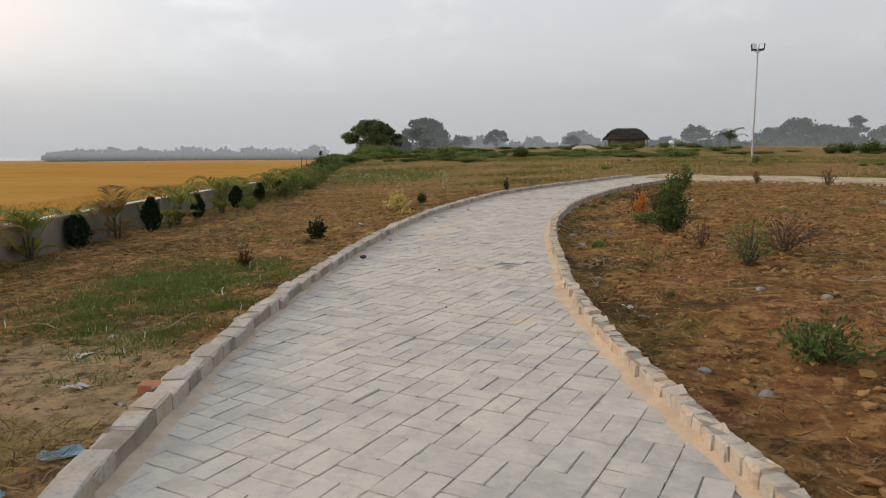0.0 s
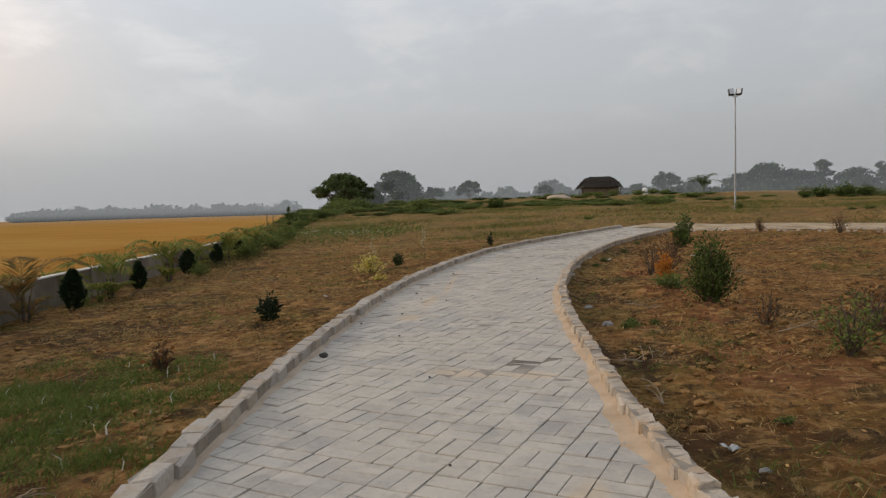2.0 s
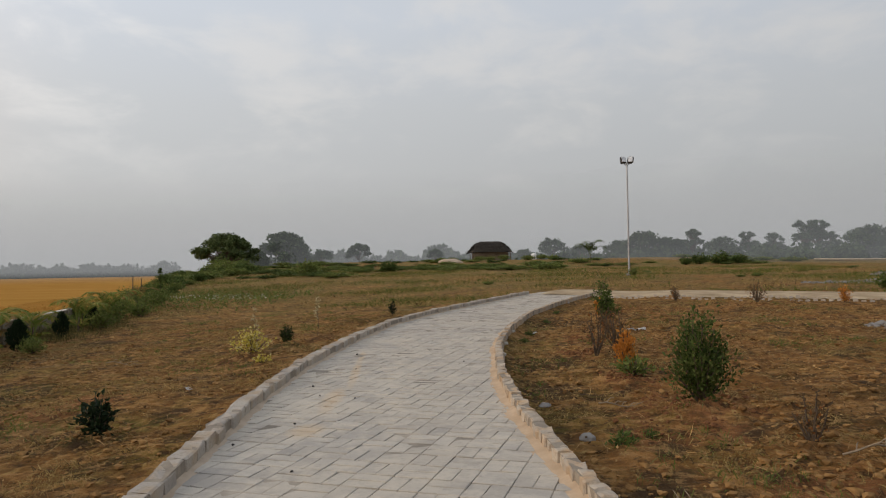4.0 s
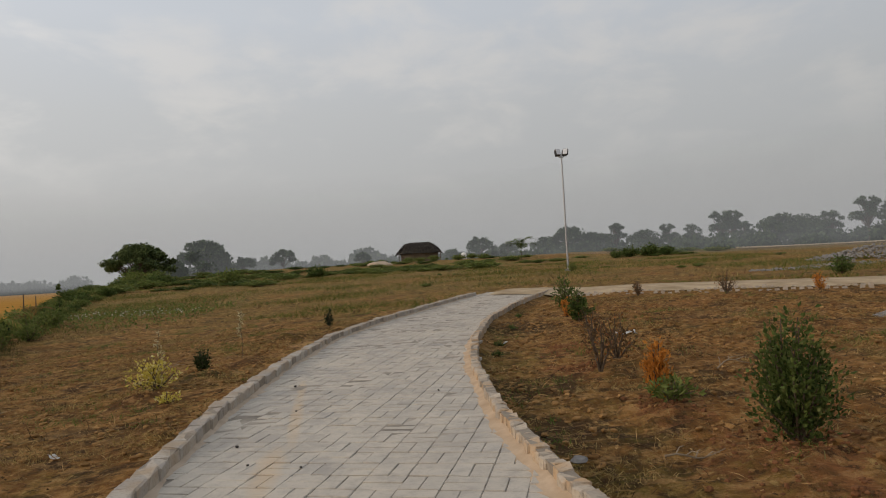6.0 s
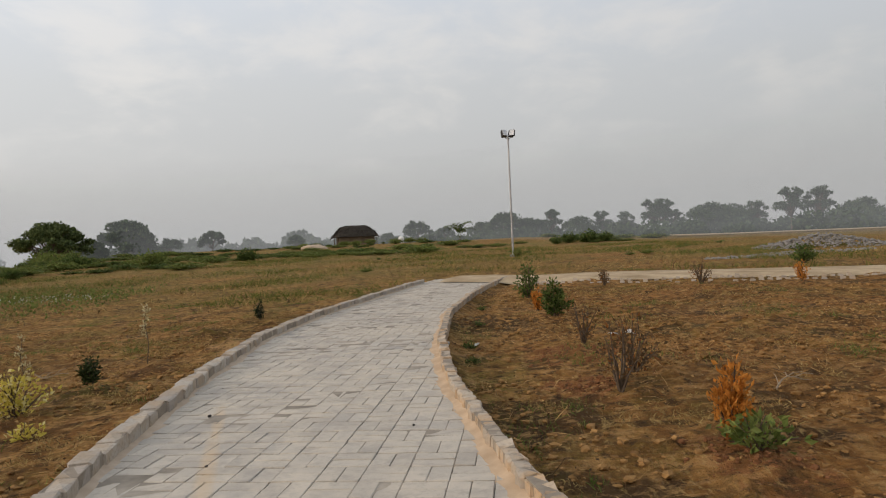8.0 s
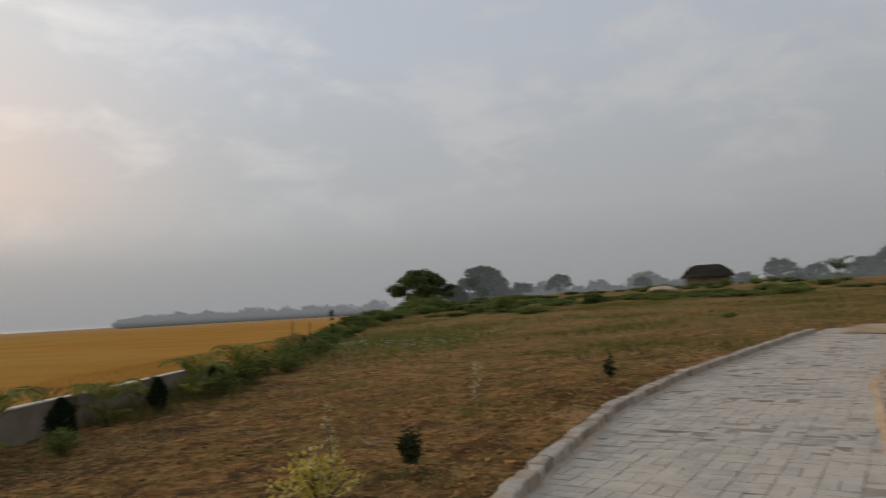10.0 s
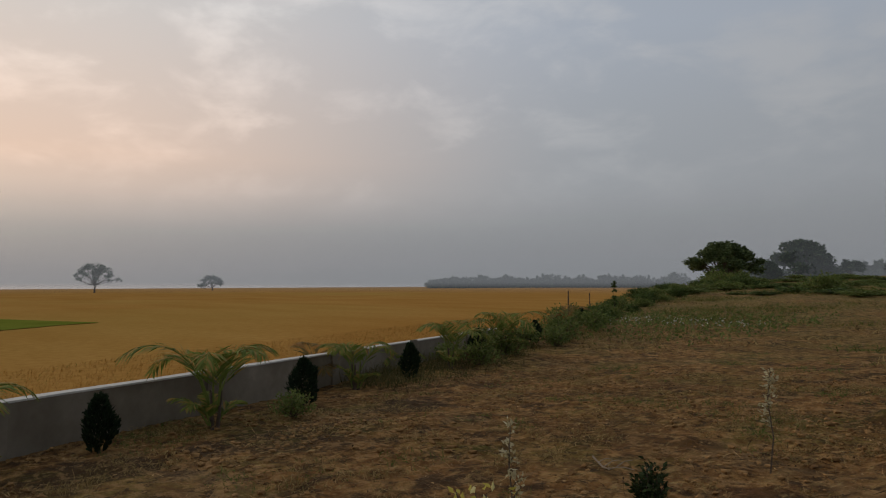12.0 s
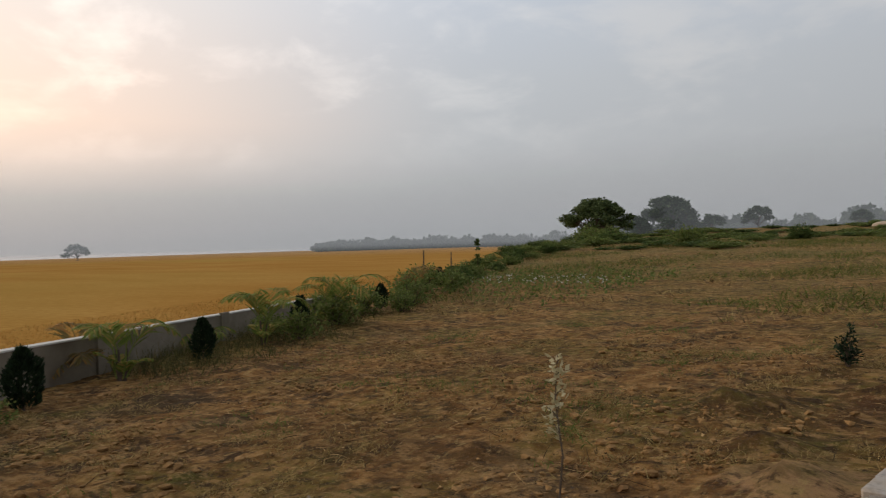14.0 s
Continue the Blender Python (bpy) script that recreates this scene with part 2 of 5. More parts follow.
    col = n.mix(n.span(gaps, 0.48, 0.58, 0, 0.45), col, (0.085, 0.047, 0.020))
    col = n.mix(n.span(gaps, 0.47, 0.40, 0, 0.50), col, (0.48, 0.280, 0.115))
    relief = n.mul(n.mul(fine, 1.0), n.mul(tiny, 0.6), "ADD")
    n.b.inputs["Specular IOR Level"].default_value = 0.05
    return n.done(col, 0.95, relief, 0.09, 1.0)


def field_material():
    n = Nodes("ripe_rice")
    a, b = n.noise(0.05, 4, 0.6, (1, 2.5, 1)), n.noise(2.2, 6, 0.7)
    col = n.mix(n.span(a, 0.35, 0.65), (0.36, 0.180, 0.042), (0.44, 0.240, 0.066))
    col = n.mix(n.span(b, 0.35, 0.7, 0, 0.6), col, (0.25, 0.115, 0.022))
    col = n.mix(n.span(n.noise(0.015, 3), 0.5, 0.7, 0, 0.35), col, (0.36, 0.27, 0.07))
    n.b.inputs["Specular IOR Level"].default_value = 0.0
    return n.done(col, 1.0, b, 0.12, 0.8)


SAND_STAINS = [(-0.72, 12.95, 0.10, 0.60, 0.17), (-0.95, 14.6, 0.06, 1.0, 0.22), (-1.25, 16.0, 0.05, 0.5, 0.22), (0.85, 9.3, 0.34, 0.15, 0.0), (-0.55, 11.7, 0.14, 0.25, 0.0), (2.05, 7.2, 0.10, 0.2, 0.0), (1.36, 9.34, 0.20, 0.13, 0.0)]  # x, y, half width, half length, lean


def paver_material():
    n = Nodes("concrete_paver")
    r = n.rnd()
    r2 = n.mul(n.mul(r, 9.7), 1.0, "FRACT")
    geo = n.t.nodes.new("ShaderNodeNewGeometry")

    def cloud(scale, detail, rough=0.6):
        k = n.t.nodes.new("ShaderNodeTexNoise")
        n.link(geo.outputs["Position"], k.inputs["Vector"])
        k.inputs["Scale"].default_value, k.inputs["Detail"].default_value, k.inputs["Roughness"].default_value = scale, detail, rough
        return k.outputs[0]

    col = n.mix(r, (0.335, 0.303, 0.265), (0.450, 0.409, 0.355))
    col = n.mix(n.span(r2, 0.80, 1.0, 0, 0.40), col, (0.245, 0.236, 0.228))
    col = n.mix(n.span(cloud(0.75, 5), 0.40, 0.62, 0, 0.75), col, (0.480, 0.424, 0.350))
    col = n.mix(n.span(cloud(3.2, 7, 0.68), 0.44, 0.62, 0, 0.65), col, (0.535, 0.470, 0.385))
    grit = cloud(22.0, 6, 0.7)
    col = n.mix(n.span(cloud(6.0, 8, 0.7), 0.50, 0.66, 0, 0.5), col, (0.285, 0.262, 0.236))
    col = n.mix(n.span(grit, 0.52, 0.70, 0, 0.35), col, (0.25, 0.23, 0.21))
    # thin spills of orange sand
    pos = n.t.nodes.new("ShaderNodeSeparateXYZ")
    n.link(geo.outputs["Position"], pos.inputs[0])
    ragged = n.mul(n.mul(cloud(5.0, 6, 0.7), 0.5, "SUBTRACT"), 2.2)
    for sx, sy, rx, ry, lean in SAND_STAINS:
        dy = n.mul(pos.outputs["Y"], sy, "SUBTRACT")
        dx = n.mul(n.mul(pos.outputs["X"], sx, "SUBTRACT"), n.mul(dy, lean), "ADD")
        u, v = n.mul(dx, 1 / rx), n.mul(dy, 1 / ry)
        d = n.mul(n.mul(u, u), n.mul(v, v), "ADD")
        col = n.mix(n.span(n.mul(d, ragged, "ADD"), 0.0, 1.5, 0.55, 0), col, (0.54, 0.40, 0.255))
    return n.done(col, 0.88, grit, 0.003, 0.6)


def kerb_material(name, a, b, dirt):
    n = Nodes(name)
    geo = n.t.nodes.new("ShaderNodeNewGeometry")
    v = n.t.nodes.new("ShaderNodeTexNoise")
    w = n.t.nodes.new("ShaderNodeTexNoise")
    for k, s in ((v, 5.0), (w, 40.0)):
        n.link(geo.outputs["Position"], k.inputs["Vector"])
        k.inputs["Scale"].default_value, k.inputs["Detail"].default_value = s, 6
    col = n.mix(n.rnd(), a, b)
    col = n.mix(n.span(v.outputs[0], 0.45, 0.65, 0, 0.8), col, dirt)
    col = n.mix(n.span(w.outputs[0], 0.5, 0.75, 0, 0.5), col, tuple(0.55 * c for c in a))
    return n.done(col, 0.92, w.outputs[0], 0.006, 0.9)


def haze_glow_material(alpha, top):
    """Painted haze: a see-through grey glow that thins out with height."""
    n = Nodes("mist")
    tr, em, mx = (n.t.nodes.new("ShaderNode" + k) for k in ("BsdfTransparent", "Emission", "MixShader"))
    # emission near the horizon's grey takes the place of scattered light
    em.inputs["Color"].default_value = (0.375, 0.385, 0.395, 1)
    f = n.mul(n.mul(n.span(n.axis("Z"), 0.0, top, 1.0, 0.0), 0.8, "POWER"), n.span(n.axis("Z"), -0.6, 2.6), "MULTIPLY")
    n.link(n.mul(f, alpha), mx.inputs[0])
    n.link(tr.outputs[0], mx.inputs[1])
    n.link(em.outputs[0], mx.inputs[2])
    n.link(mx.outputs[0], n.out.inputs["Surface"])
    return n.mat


M_GROUND, M_FIELD, M_PAVER = ground_material(), field_material(), paver_material()
M_KERB_L = kerb_material("kerb_brick_grey", (0.33, 0.29, 0.25), (0.43, 0.38, 0.32), (0.37, 0.28, 0.19))
M_KERB_R = kerb_material("kerb_brick_tan", (0.34, 0.29, 0.235), (0.45, 0.38, 0.30), (0.44, 0.29, 0.16))
M_MORTAR = plain("mortar", (0.20, 0.165, 0.13), (0.33, 0.28, 0.22), 9)
M_BED = plain("joint_sand", (0.13, 0.112, 0.09), (0.47, 0.41, 0.335), 2.2)
M_SANDRED = plain("orange_sand", (0.38, 0.275, 0.180), (0.55, 0.415, 0.290), 5, 0.95, 0.006)
M_SAND = plain("drifted_sand", (0.37, 0.285, 0.205), (0.52, 0.415, 0.315), 5, 0.95, 0.006)
M_ROAD = plain("sandy_road", (0.27, 0.195, 0.115), (0.53, 0.415, 0.275), 1.6, 0.95, 0.04)
M_WALL = plain("wall_plaster", (0.135, 0.108, 0.075), (0.305, 0.258, 0.195), 1.1, 0.95, 0.004)
M_COPING = plain("wall_coping", (0.50, 0.46, 0.40), (0.62, 0.58, 0.52), 3, 0.9)
M_CLOD = plain("clod", (0.130, 0.066, 0.024), (0.42, 0.240, 0.092), 6, 0.95, 0.02)
M_STONE = plain("crushed_stone", (0.17, 0.16, 0.15), (0.32, 0.30, 0.28), 3, 0.9, 0.02)
M_DARKSTONE = plain("dark_stone", (0.035, 0.032, 0.030), (0.09, 0.08, 0.07), 12)
M_BARK = plain("bark", (0.07, 0.050, 0.035), (0.15, 0.115, 0.085), 14, 0.95, 0.01)
M_STEEL = plain("galvanised_steel", (0.30, 0.30, 0.31), (0.42, 0.42, 0.43), 5, 0.45, 0.001, 0.6)
M_LAMP = plain("lamp_housing", (0.035, 0.035, 0.038), (0.07, 0.07, 0.075), 9, 0.5)
M_LENS = plain("lamp_glass", (0.55, 0.57, 0.60), (0.65, 0.67, 0.70), 9, 0.12)
M_MUD = plain("mud_wall", (0.12, 0.092, 0.066), (0.21, 0.16, 0.115), 1.5)
M_THATCH = plain("thatch", (0.022, 0.019, 0.016), (0.070, 0.060, 0.048), 4, 0.95, 0.05)
M_WHITE = plain("white_plastic", (0.62, 0.62, 0.60), (0.78, 0.78, 0.77), 20, 0.6)
M_BLUE = plain("blue_plastic", (0.10, 0.24, 0.36), (0.45, 0.58, 0.66), 16, 0.5)
M_BRICK = plain("red_brick", (0.33, 0.135, 0.065), (0.42, 0.20, 0.105), 18)
M_GREENCROP = plain("young_green_crop", (0.115, 0.130, 0.016), (0.170, 0.180, 0.028), 0.3, 0.9, 0.05)

M_GREENCROP.node_tree.nodes["Principled BSDF"].inputs["Specular IOR Level"].default_value = 0.0

L_JUNIPER = leaf_material("juniper_foliage", (0.010, 0.019, 0.009), (0.032, 0.052, 0.022), None, 0.1, 0.1)
L_PALM = leaf_material("palm_leaflet", (0.105, 0.148, 0.026), (0.275, 0.310, 0.075), (0.40, 0.27, 0.08), 0.22, 0.4)
L_PALMDRY = leaf_material("withered_palm_leaflet", (0.12, 0.10, 0.035), (0.27, 0.19, 0.07), (0.33, 0.17, 0.05), 0.3, 0.4)
L_BUSH = leaf_material("bush_leaf", (0.042, 0.070, 0.018), (0.135, 0.180, 0.048), (0.14, 0.14, 0.05), 0.08, 0.25)
L_BUSHDARK = leaf_material("glossy_bush_leaf", (0.030, 0.052, 0.012), (0.125, 0.160, 0.042), (0.16, 0.17, 0.06), 0.08, 0.25)
L_SCRUB = leaf_material("scrub_leaf", (0.090, 0.125, 0.030), (0.220, 0.250, 0.070), (0.17, 0.15, 0.06), 0.1, 0.3)
L_ORANGE = leaf_material("dried_orange_leaf", (0.38, 0.145, 0.026), (0.64, 0.270, 0.055), None, 0.1, 0.35)
L_YELLOW = leaf_material("yellow_leaf", (0.42, 0.35, 0.055), (0.70, 0.58, 0.13), (0.72, 0.64, 0.30), 0.2, 0.35)
L_WHITE = leaf_material("pale_sapling_leaf", (0.40, 0.34, 0.18), (0.64, 0.57, 0.36), None, 0.1, 0.3)
L_DRY = leaf_material("dry_brown_leaf", (0.080, 0.050, 0.026), (0.19, 0.115, 0.055), (0.26, 0.10, 0.03), 0.15, 0.25)
L_DEADGRASS = leaf_material("dead_grass", (0.22, 0.145, 0.050), (0.50, 0.36, 0.140), (0.09, 0.06, 0.030), 0.2, 0.3)
L_GRASS = leaf_material("green_grass", (0.070, 0.105, 0.018), (0.165, 0.205, 0.050), (0.26, 0.21, 0.09), 0.12, 0.35)
L_TREE = leaf_material("tree_leaf", (0.046, 0.068, 0.022), (0.140, 0.170, 0.060), None, 0.1, 0.15)
L_FARTREE = leaf_material("distant_tree_leaf", (0.034, 0.056, 0.028), (0.080, 0.112, 0.054), None, 0.1, 0.15)
L_BLOOM = leaf_material("white_grass_head", (0.48, 0.46, 0.38), (0.68, 0.66, 0.58), None, 0.1, 0.3)
L_LITTER = leaf_material("fallen_dry_leaf", (0.20, 0.105, 0.038), (0.56, 0.36, 0.15), (0.06, 0.036, 0.018), 0.3, 0.15)
L_WEEDGRASS = leaf_material("dull_grass", (0.055, 0.055, 0.016), (0.150, 0.130, 0.042), (0.26, 0.19, 0.08), 0.15, 0.3)
L_CONIFER = leaf_material("dwarf_conifer_leaf", (0.018, 0.028, 0.010), (0.062, 0.080, 0.026), None, 0.1, 0.15)
L_MEADOW = leaf_material("meadow_blade", (0.070, 0.095, 0.018), (0.195, 0.190, 0.046), (0.28, 0.19, 0.07), 0.18, 0.3)
L_RICE = leaf_material("rice_blade", (0.26, 0.125, 0.024), (0.46, 0.24, 0.055), (0.28, 0.22, 0.05), 0.1, 0.35)

# ---- mesh tools ----
RNG = np.random.default_rng(7)


def mesh_of(name, verts, faces, material, smooth=False):
    me = bpy.data.meshes.new(name)
    me.from_pydata([tuple(map(float, v)) for v in verts], [], [tuple(map(int, q)) for q in faces])
    me.materials.append(material)
    if smooth:
        me.polygons.foreach_set("use_smooth", [True] * len(me.polygons))
    me.update()
    return me


def part(name, bm, material, parent, label=""):
    """Links a bmesh, a mesh or (verts, faces) as one mesh object under a thing."""
    if isinstance(bm, tuple):
        me = mesh_of(name, bm[0], bm[1], material)
    elif isinstance(bm, bpy.types.Mesh):
        me = bm
    else:
        me = bpy.data.meshes.new(name)
        bm.to_mesh(me)
        bm.free()
        me.materials.append(material)
    ob = new(name, me)
    ob.parent = parent
    return tagged(ob, label)


def thing(name, label, category, m=None, group="", kind=""):
    ob = new(name)
    ob.empty_display_size = 0.1
    if m is not None:
        ob.matrix_basis = m
    return tagged(ob, label, category, group, kind)


def joined(*pieces):
    """Several (verts, faces) as one."""
    vs, fs, n = [], [], 0
    for v, f in pieces:
        v = np.asarray(v, float).reshape(-1, 3)
        vs.append(v)
        fs += [tuple(i + n for i in q) for q in f]
        n += len(v)
    return np.concatenate(vs), fs


def tube(points, radii, sides=6):
    """A tapered tube along points, closed at both ends."""
    pts = np.asarray(points, float)
    vs, fs = [], []
    for i, p in enumerate(pts):
        d = pts[min(i + 1, len(pts) - 1)] - pts[max(i - 1, 0)]
        d /= np.linalg.norm(d) + 1e-9
        a = np.cross(d, (0.31, 0.95, 0.12) if abs(d[2]) > 0.8 else (0, 0, 1))
        a /= np.linalg.norm(a) + 1e-9
        b = np.cross(d, a)
        for k in range(sides):
            w = 2 * math.pi * k / sides
            vs.append(p + radii[i] * (math.cos(w) * a + math.sin(w) * b))
    for i in range(len(pts) - 1):
        for k in range(sides):
            k2 = (k + 1) % sides
            fs.append((i * sides + k, i * sides + k2, (i + 1) * sides + k2, (i + 1) * sides + k))
    fs.append(tuple(range(sides - 1, -1, -1)))
    fs.append(tuple(range((len(pts) - 1) * sides, len(pts) * sides)))
    return np.array(vs), fs


def unit(v):
    return v / (np.linalg.norm(v, axis=-1, keepdims=True) + 1e-9)


def leaf_quads(centres, ways, length, width, rng):
    """Pointed leaves: from each centre along each way, turned at random about it."""
    n = len(centres)
    side = unit(np.cross(ways, rng.normal(size=(n, 3))))
    ln = (length * rng.uniform(0.6, 1.3, (n, 1)))
    wd = (width * rng.uniform(0.6, 1.3, (n, 1)))
    lift = unit(np.cross(ways, side)) * ln * 0.12
    mid = centres + ways * ln * 0.45 + lift
    v = np.stack([centres, mid + side * wd, centres + ways * ln, mid - side * wd], 1).reshape(-1, 3)
    return v, [tuple(q) for q in (np.arange(n)[:, None] * 4 + np.arange(4)).tolist()]


def blades(bases, ways, length, width, rng):
    """Grass blades, bent once."""
    n = len(bases)
    side = unit(np.cross(ways, rng.normal(size=(n, 3)))) * width * rng.uniform(0.6, 1.3, (n, 1))
    ln = length * rng.uniform(0.5, 1.3, (n, 1))
    mid = bases + ways * ln * 0.55
    bend = unit(ways + np.c_[rng.normal(0, 0.5, (n, 2)), np.full(n, -0.55)])
    tip = mid + bend * ln * 0.5
    v = np.stack([bases - side, bases + side, mid + side * 0.7, mid - side * 0.7, tip], 1).reshape(-1, 3)
    q = np.arange(n) * 5
    fs = np.stack([q, q + 1, q + 2, q + 3], 1).tolist() + np.stack([q + 3, q + 2, q + 4], 1).tolist()
    return v, fs


def lump(r, seed, flat=0.6, sub=1, rough=0.35):
    """An uneven stone or clod."""
    bm = bmesh.new()
    bmesh.ops.create_icosphere(bm, subdivisions=sub, radius=1.0)
    off = Vector((seed * 3.7, seed * 1.3, seed * 2.1))
    for v in bm.verts:
        k = 1 + rough * noise.noise(v.co * 1.3 + off)
        v.co = Vector((v.co.x * k * r, v.co.y * k * r * 0.8, v.co.z * k * r * flat))
    vs, fs = [tuple(v.co) for v in bm.verts], [tuple(v.index for v in f.verts) for f in bm.faces]
    bm.free()
    return np.array(vs), fs


# ---- the lie of the land ----
L_Y = [-10, 4.4, 5.6, 6.6, 8.1, 10.5, 12.8, 15.0, 17.7, 20.5, 23.5, 26.6, 30.5, 33.0]
L_X = [6.9, 0.84, 0.36, 0.02, -0.40, -0.98, -1.42, -1.71, -1.84, -1.83, -1.39, -0.63, 0.35, 1.1]
R_Y = [-10, 5.3, 6.4, 7.3, 8.5, 10.6, 12.5, 14.4, 17.0, 19.5, 22.7, 26.6, 30.5, 33.0]
R_X = [10.2, 3.33, 2.84, 2.50, 2.11, 1.58, 1.14, 0.82, 0.60, 0.62, 0.90, 1.68, 2.75, 3.6]


def smooth_line(ys, xs):
    """A smooth edge line x(y): the straight pieces, averaged over a short way."""
    yy = np.linspace(-12, 40, 1041)
    xx = np.interp(yy, ys, xs)
    k = np.hanning(31)
    pad = np.r_[xx[0] + (xx[1] - xx[0]) * np.arange(-15, 0), xx, xx[-1] + (xx[-1] - xx[-2]) * np.arange(1, 16)]
    return yy, np.convolve(pad, k / k.sum(), "valid")


LINE_L, LINE_R = smooth_line(L_Y, L_X), smooth_line(R_Y, R_X)


def edge_l(y):
    return np.interp(y, *LINE_L)


def edge_r(y):
    return np.interp(y, *LINE_R)


def step(v, a, b):
    s = np.clip((v - a) / (b - a), 0, 1)
    return s * s * (3 - 2 * s)


def rise(y):
    """Height of the paving along the path."""
    y = np.asarray(y, float)
    return 0.018 * (np.clip(y, 5, 105) - 5) * step(y, 3, 8) ** 0.5


WALL_P, WALL_D = np.array([-9.35, 15.8]), np.array([-0.403, 0.915])
WALL_N = np.array([-0.915, -0.403])  # towards the field
FIELD_Z = -0.9


def beyond_wall(x, y):
    return (x - WALL_P[0]) * WALL_N[0] + (y - WALL_P[1]) * WALL_N[1]


def land(x, y):
    """Height of the ground, without its small relief."""
    x, y = np.asarray(x, float), np.asarray(y, float)
    z = rise(y) + 0.9 * step(y, 88, 118) * step(-x, -45, -15) * step(x, -60, -30)
    d_l, d_r = edge_l(y) - x, x - edge_r(y)
    near = 1 - step(y, 34, 60)
    left = 0.10 * step(d_l, 0.05, 0.35) * (1 - step(y, 30, 35)) + np.minimum(0.050 * np.clip(d_l - 0.3, 0, None), 0.45)
    right = (0.09 * step(d_r, 0.05, 0.3) - 0.10 * step(d_r, 0.4, 3.0)) * (1 - step(y, 30, 35))
    z = z - near * (np.where(d_l > 0, left, 0) + np.where(d_r > 0, right, 0))
    w = beyond_wall(x, y)
    soft = 0.1 + 2.5 * step(y, 30, 45)
    field = FIELD_Z - 0.0065 * np.clip(w - 150, 0, None)  # gentle fall added to the plain, in place of haze hiding its far end
    return z + (field - z) * step(w, 0.06, 0.06 + soft)


MOUNDS = [(-2.7, 21.5, 0.26, 0.11), (-3.15, 22.6, 0.40, 0.12), (-2.95, 19.3, 0.28, 0.08), (-3.3, 16.6, 0.34, 0.09), (-3.1, 17.9, 0.28, 0.07), (2.75, 12.75, 0.45, 0.08), (2.3, 14.4, 0.30, 0.06), (-2.75, 11.8, 0.25, 0.06), (-2.3, 20.75, 0.30, 0.10), (2.2, 18.4, 0.4, 0.06), (-2.3, 23.4, 0.3, 0.09)]


def relief(x, y):
    """Small unevenness of the open ground."""
    p = Vector((x * 0.9, y * 0.9, 3.1))
    h = 0.05 * noise.noise(p * 0.5) + 0.035 * noise.noise(p * 1.7)
    c = noise.noise(p * 5.2)
    side = 1.6 if x > edge_r(y) else 1.0
    for mx, my, mr, mh in MOUNDS:
        q = ((x - mx) ** 2 + (y - my) ** 2) / mr ** 2
        if q < 4:
            h += mh * math.exp(-1.6 * q) * (1 + 0.8 * noise.noise(Vector((x * 6, y * 6, 9))))
    return h + side * (0.075 * max(0.0, abs(c) - 0.12) * (0.65 + noise.noise(p * 1.9)) + 0.018 * noise.noise(p * 11.0))


def ground_z(x, y):
    return float(land(x, y)) + relief(x, y) * float(step(min(abs(x - edge_l(y)), abs(x - edge_r(y))), 0.05, 0.5))


def grown(a, b, near, lo, hi):
    """Grid lines, near apart inside a..b, ever wider outside."""
    mid = list(np.arange(a, b + near / 2, near))
    out, s, p = [], near, b
    while p < hi:
        s *= 1.13
        p += s
        out.append(p)
    low, s, p = [], near, a
    while p > lo:
        s *= 1.13
        p -= s
        low.append(p)
    return np.array(low[::-1] + mid + out)


def build_ground():
    xs, ys = grown(-11, 8.5, 0.1, -2500, 2500), grown(2.5, 27, 0.1, -1500, 3500)
    gx, gy = np.meshgrid(xs, ys)
    z = land(gx, gy)
    nx = len(xs)
    w = beyond_wall(gx, gy)
    for j in range(len(ys)):
        for i in range(nx):
            x, y = gx[j, i], gy[j, i]
            if -80 < x < 60 and -10 < y < 130:
                a = min(abs(x - edge_l(y)), abs(x - edge_r(y))) if y < 36 else 1
                inside = edge_l(y) < x < edge_r(y) and y < 34
                if inside:
                    z[j, i] -= 0.10
                elif w[j, i] < 0:
                    z[j, i] += relief(x, y) * step(a, 0.05, 0.5)
    v = np.stack([gx, gy, z], -1).reshape(-1, 3)
    idx = np.arange(len(v)).reshape(len(ys), nx)
    f = np.stack([idx[:-1, :-1], idx[:-1, 1:], idx[1:, 1:], idx[1:, :-1]], -1).reshape(-1, 4)
    me = bpy.data.meshes.new("ground")
    me.vertices.add(len(v))
    me.vertices.foreach_set("co", v.ravel())
    me.loops.add(f.size)
    me.loops.foreach_set("vertex_index", f.ravel().astype(np.int32))
    me.polygons.add(len(f))
    me.polygons.foreach_set("loop_start", np.arange(0, f.size, 4, dtype=np.int32))
    me.polygons.foreach_set("loop_total", np.full(len(f), 4, dtype=np.int32))
    me.materials.append(M_GROUND)
    me.materials.append(M_FIELD)
    c = v[f].mean(1)
    crop = (beyond_wall(c[:, 0], c[:, 1]) > 0.12 + 2.0 * step(c[:, 1], 30, 45))
    me.polygons.foreach_set("material_index", crop.astype(np.int32))
    me.polygons.foreach_set("use_smooth", np.ones(len(f), bool))
    me.update(calc_edges=True)
    tagged(new("ground", me), "bare brown earth with dry grass and a ripe golden rice field", "ground", kind="structure")


build_ground()


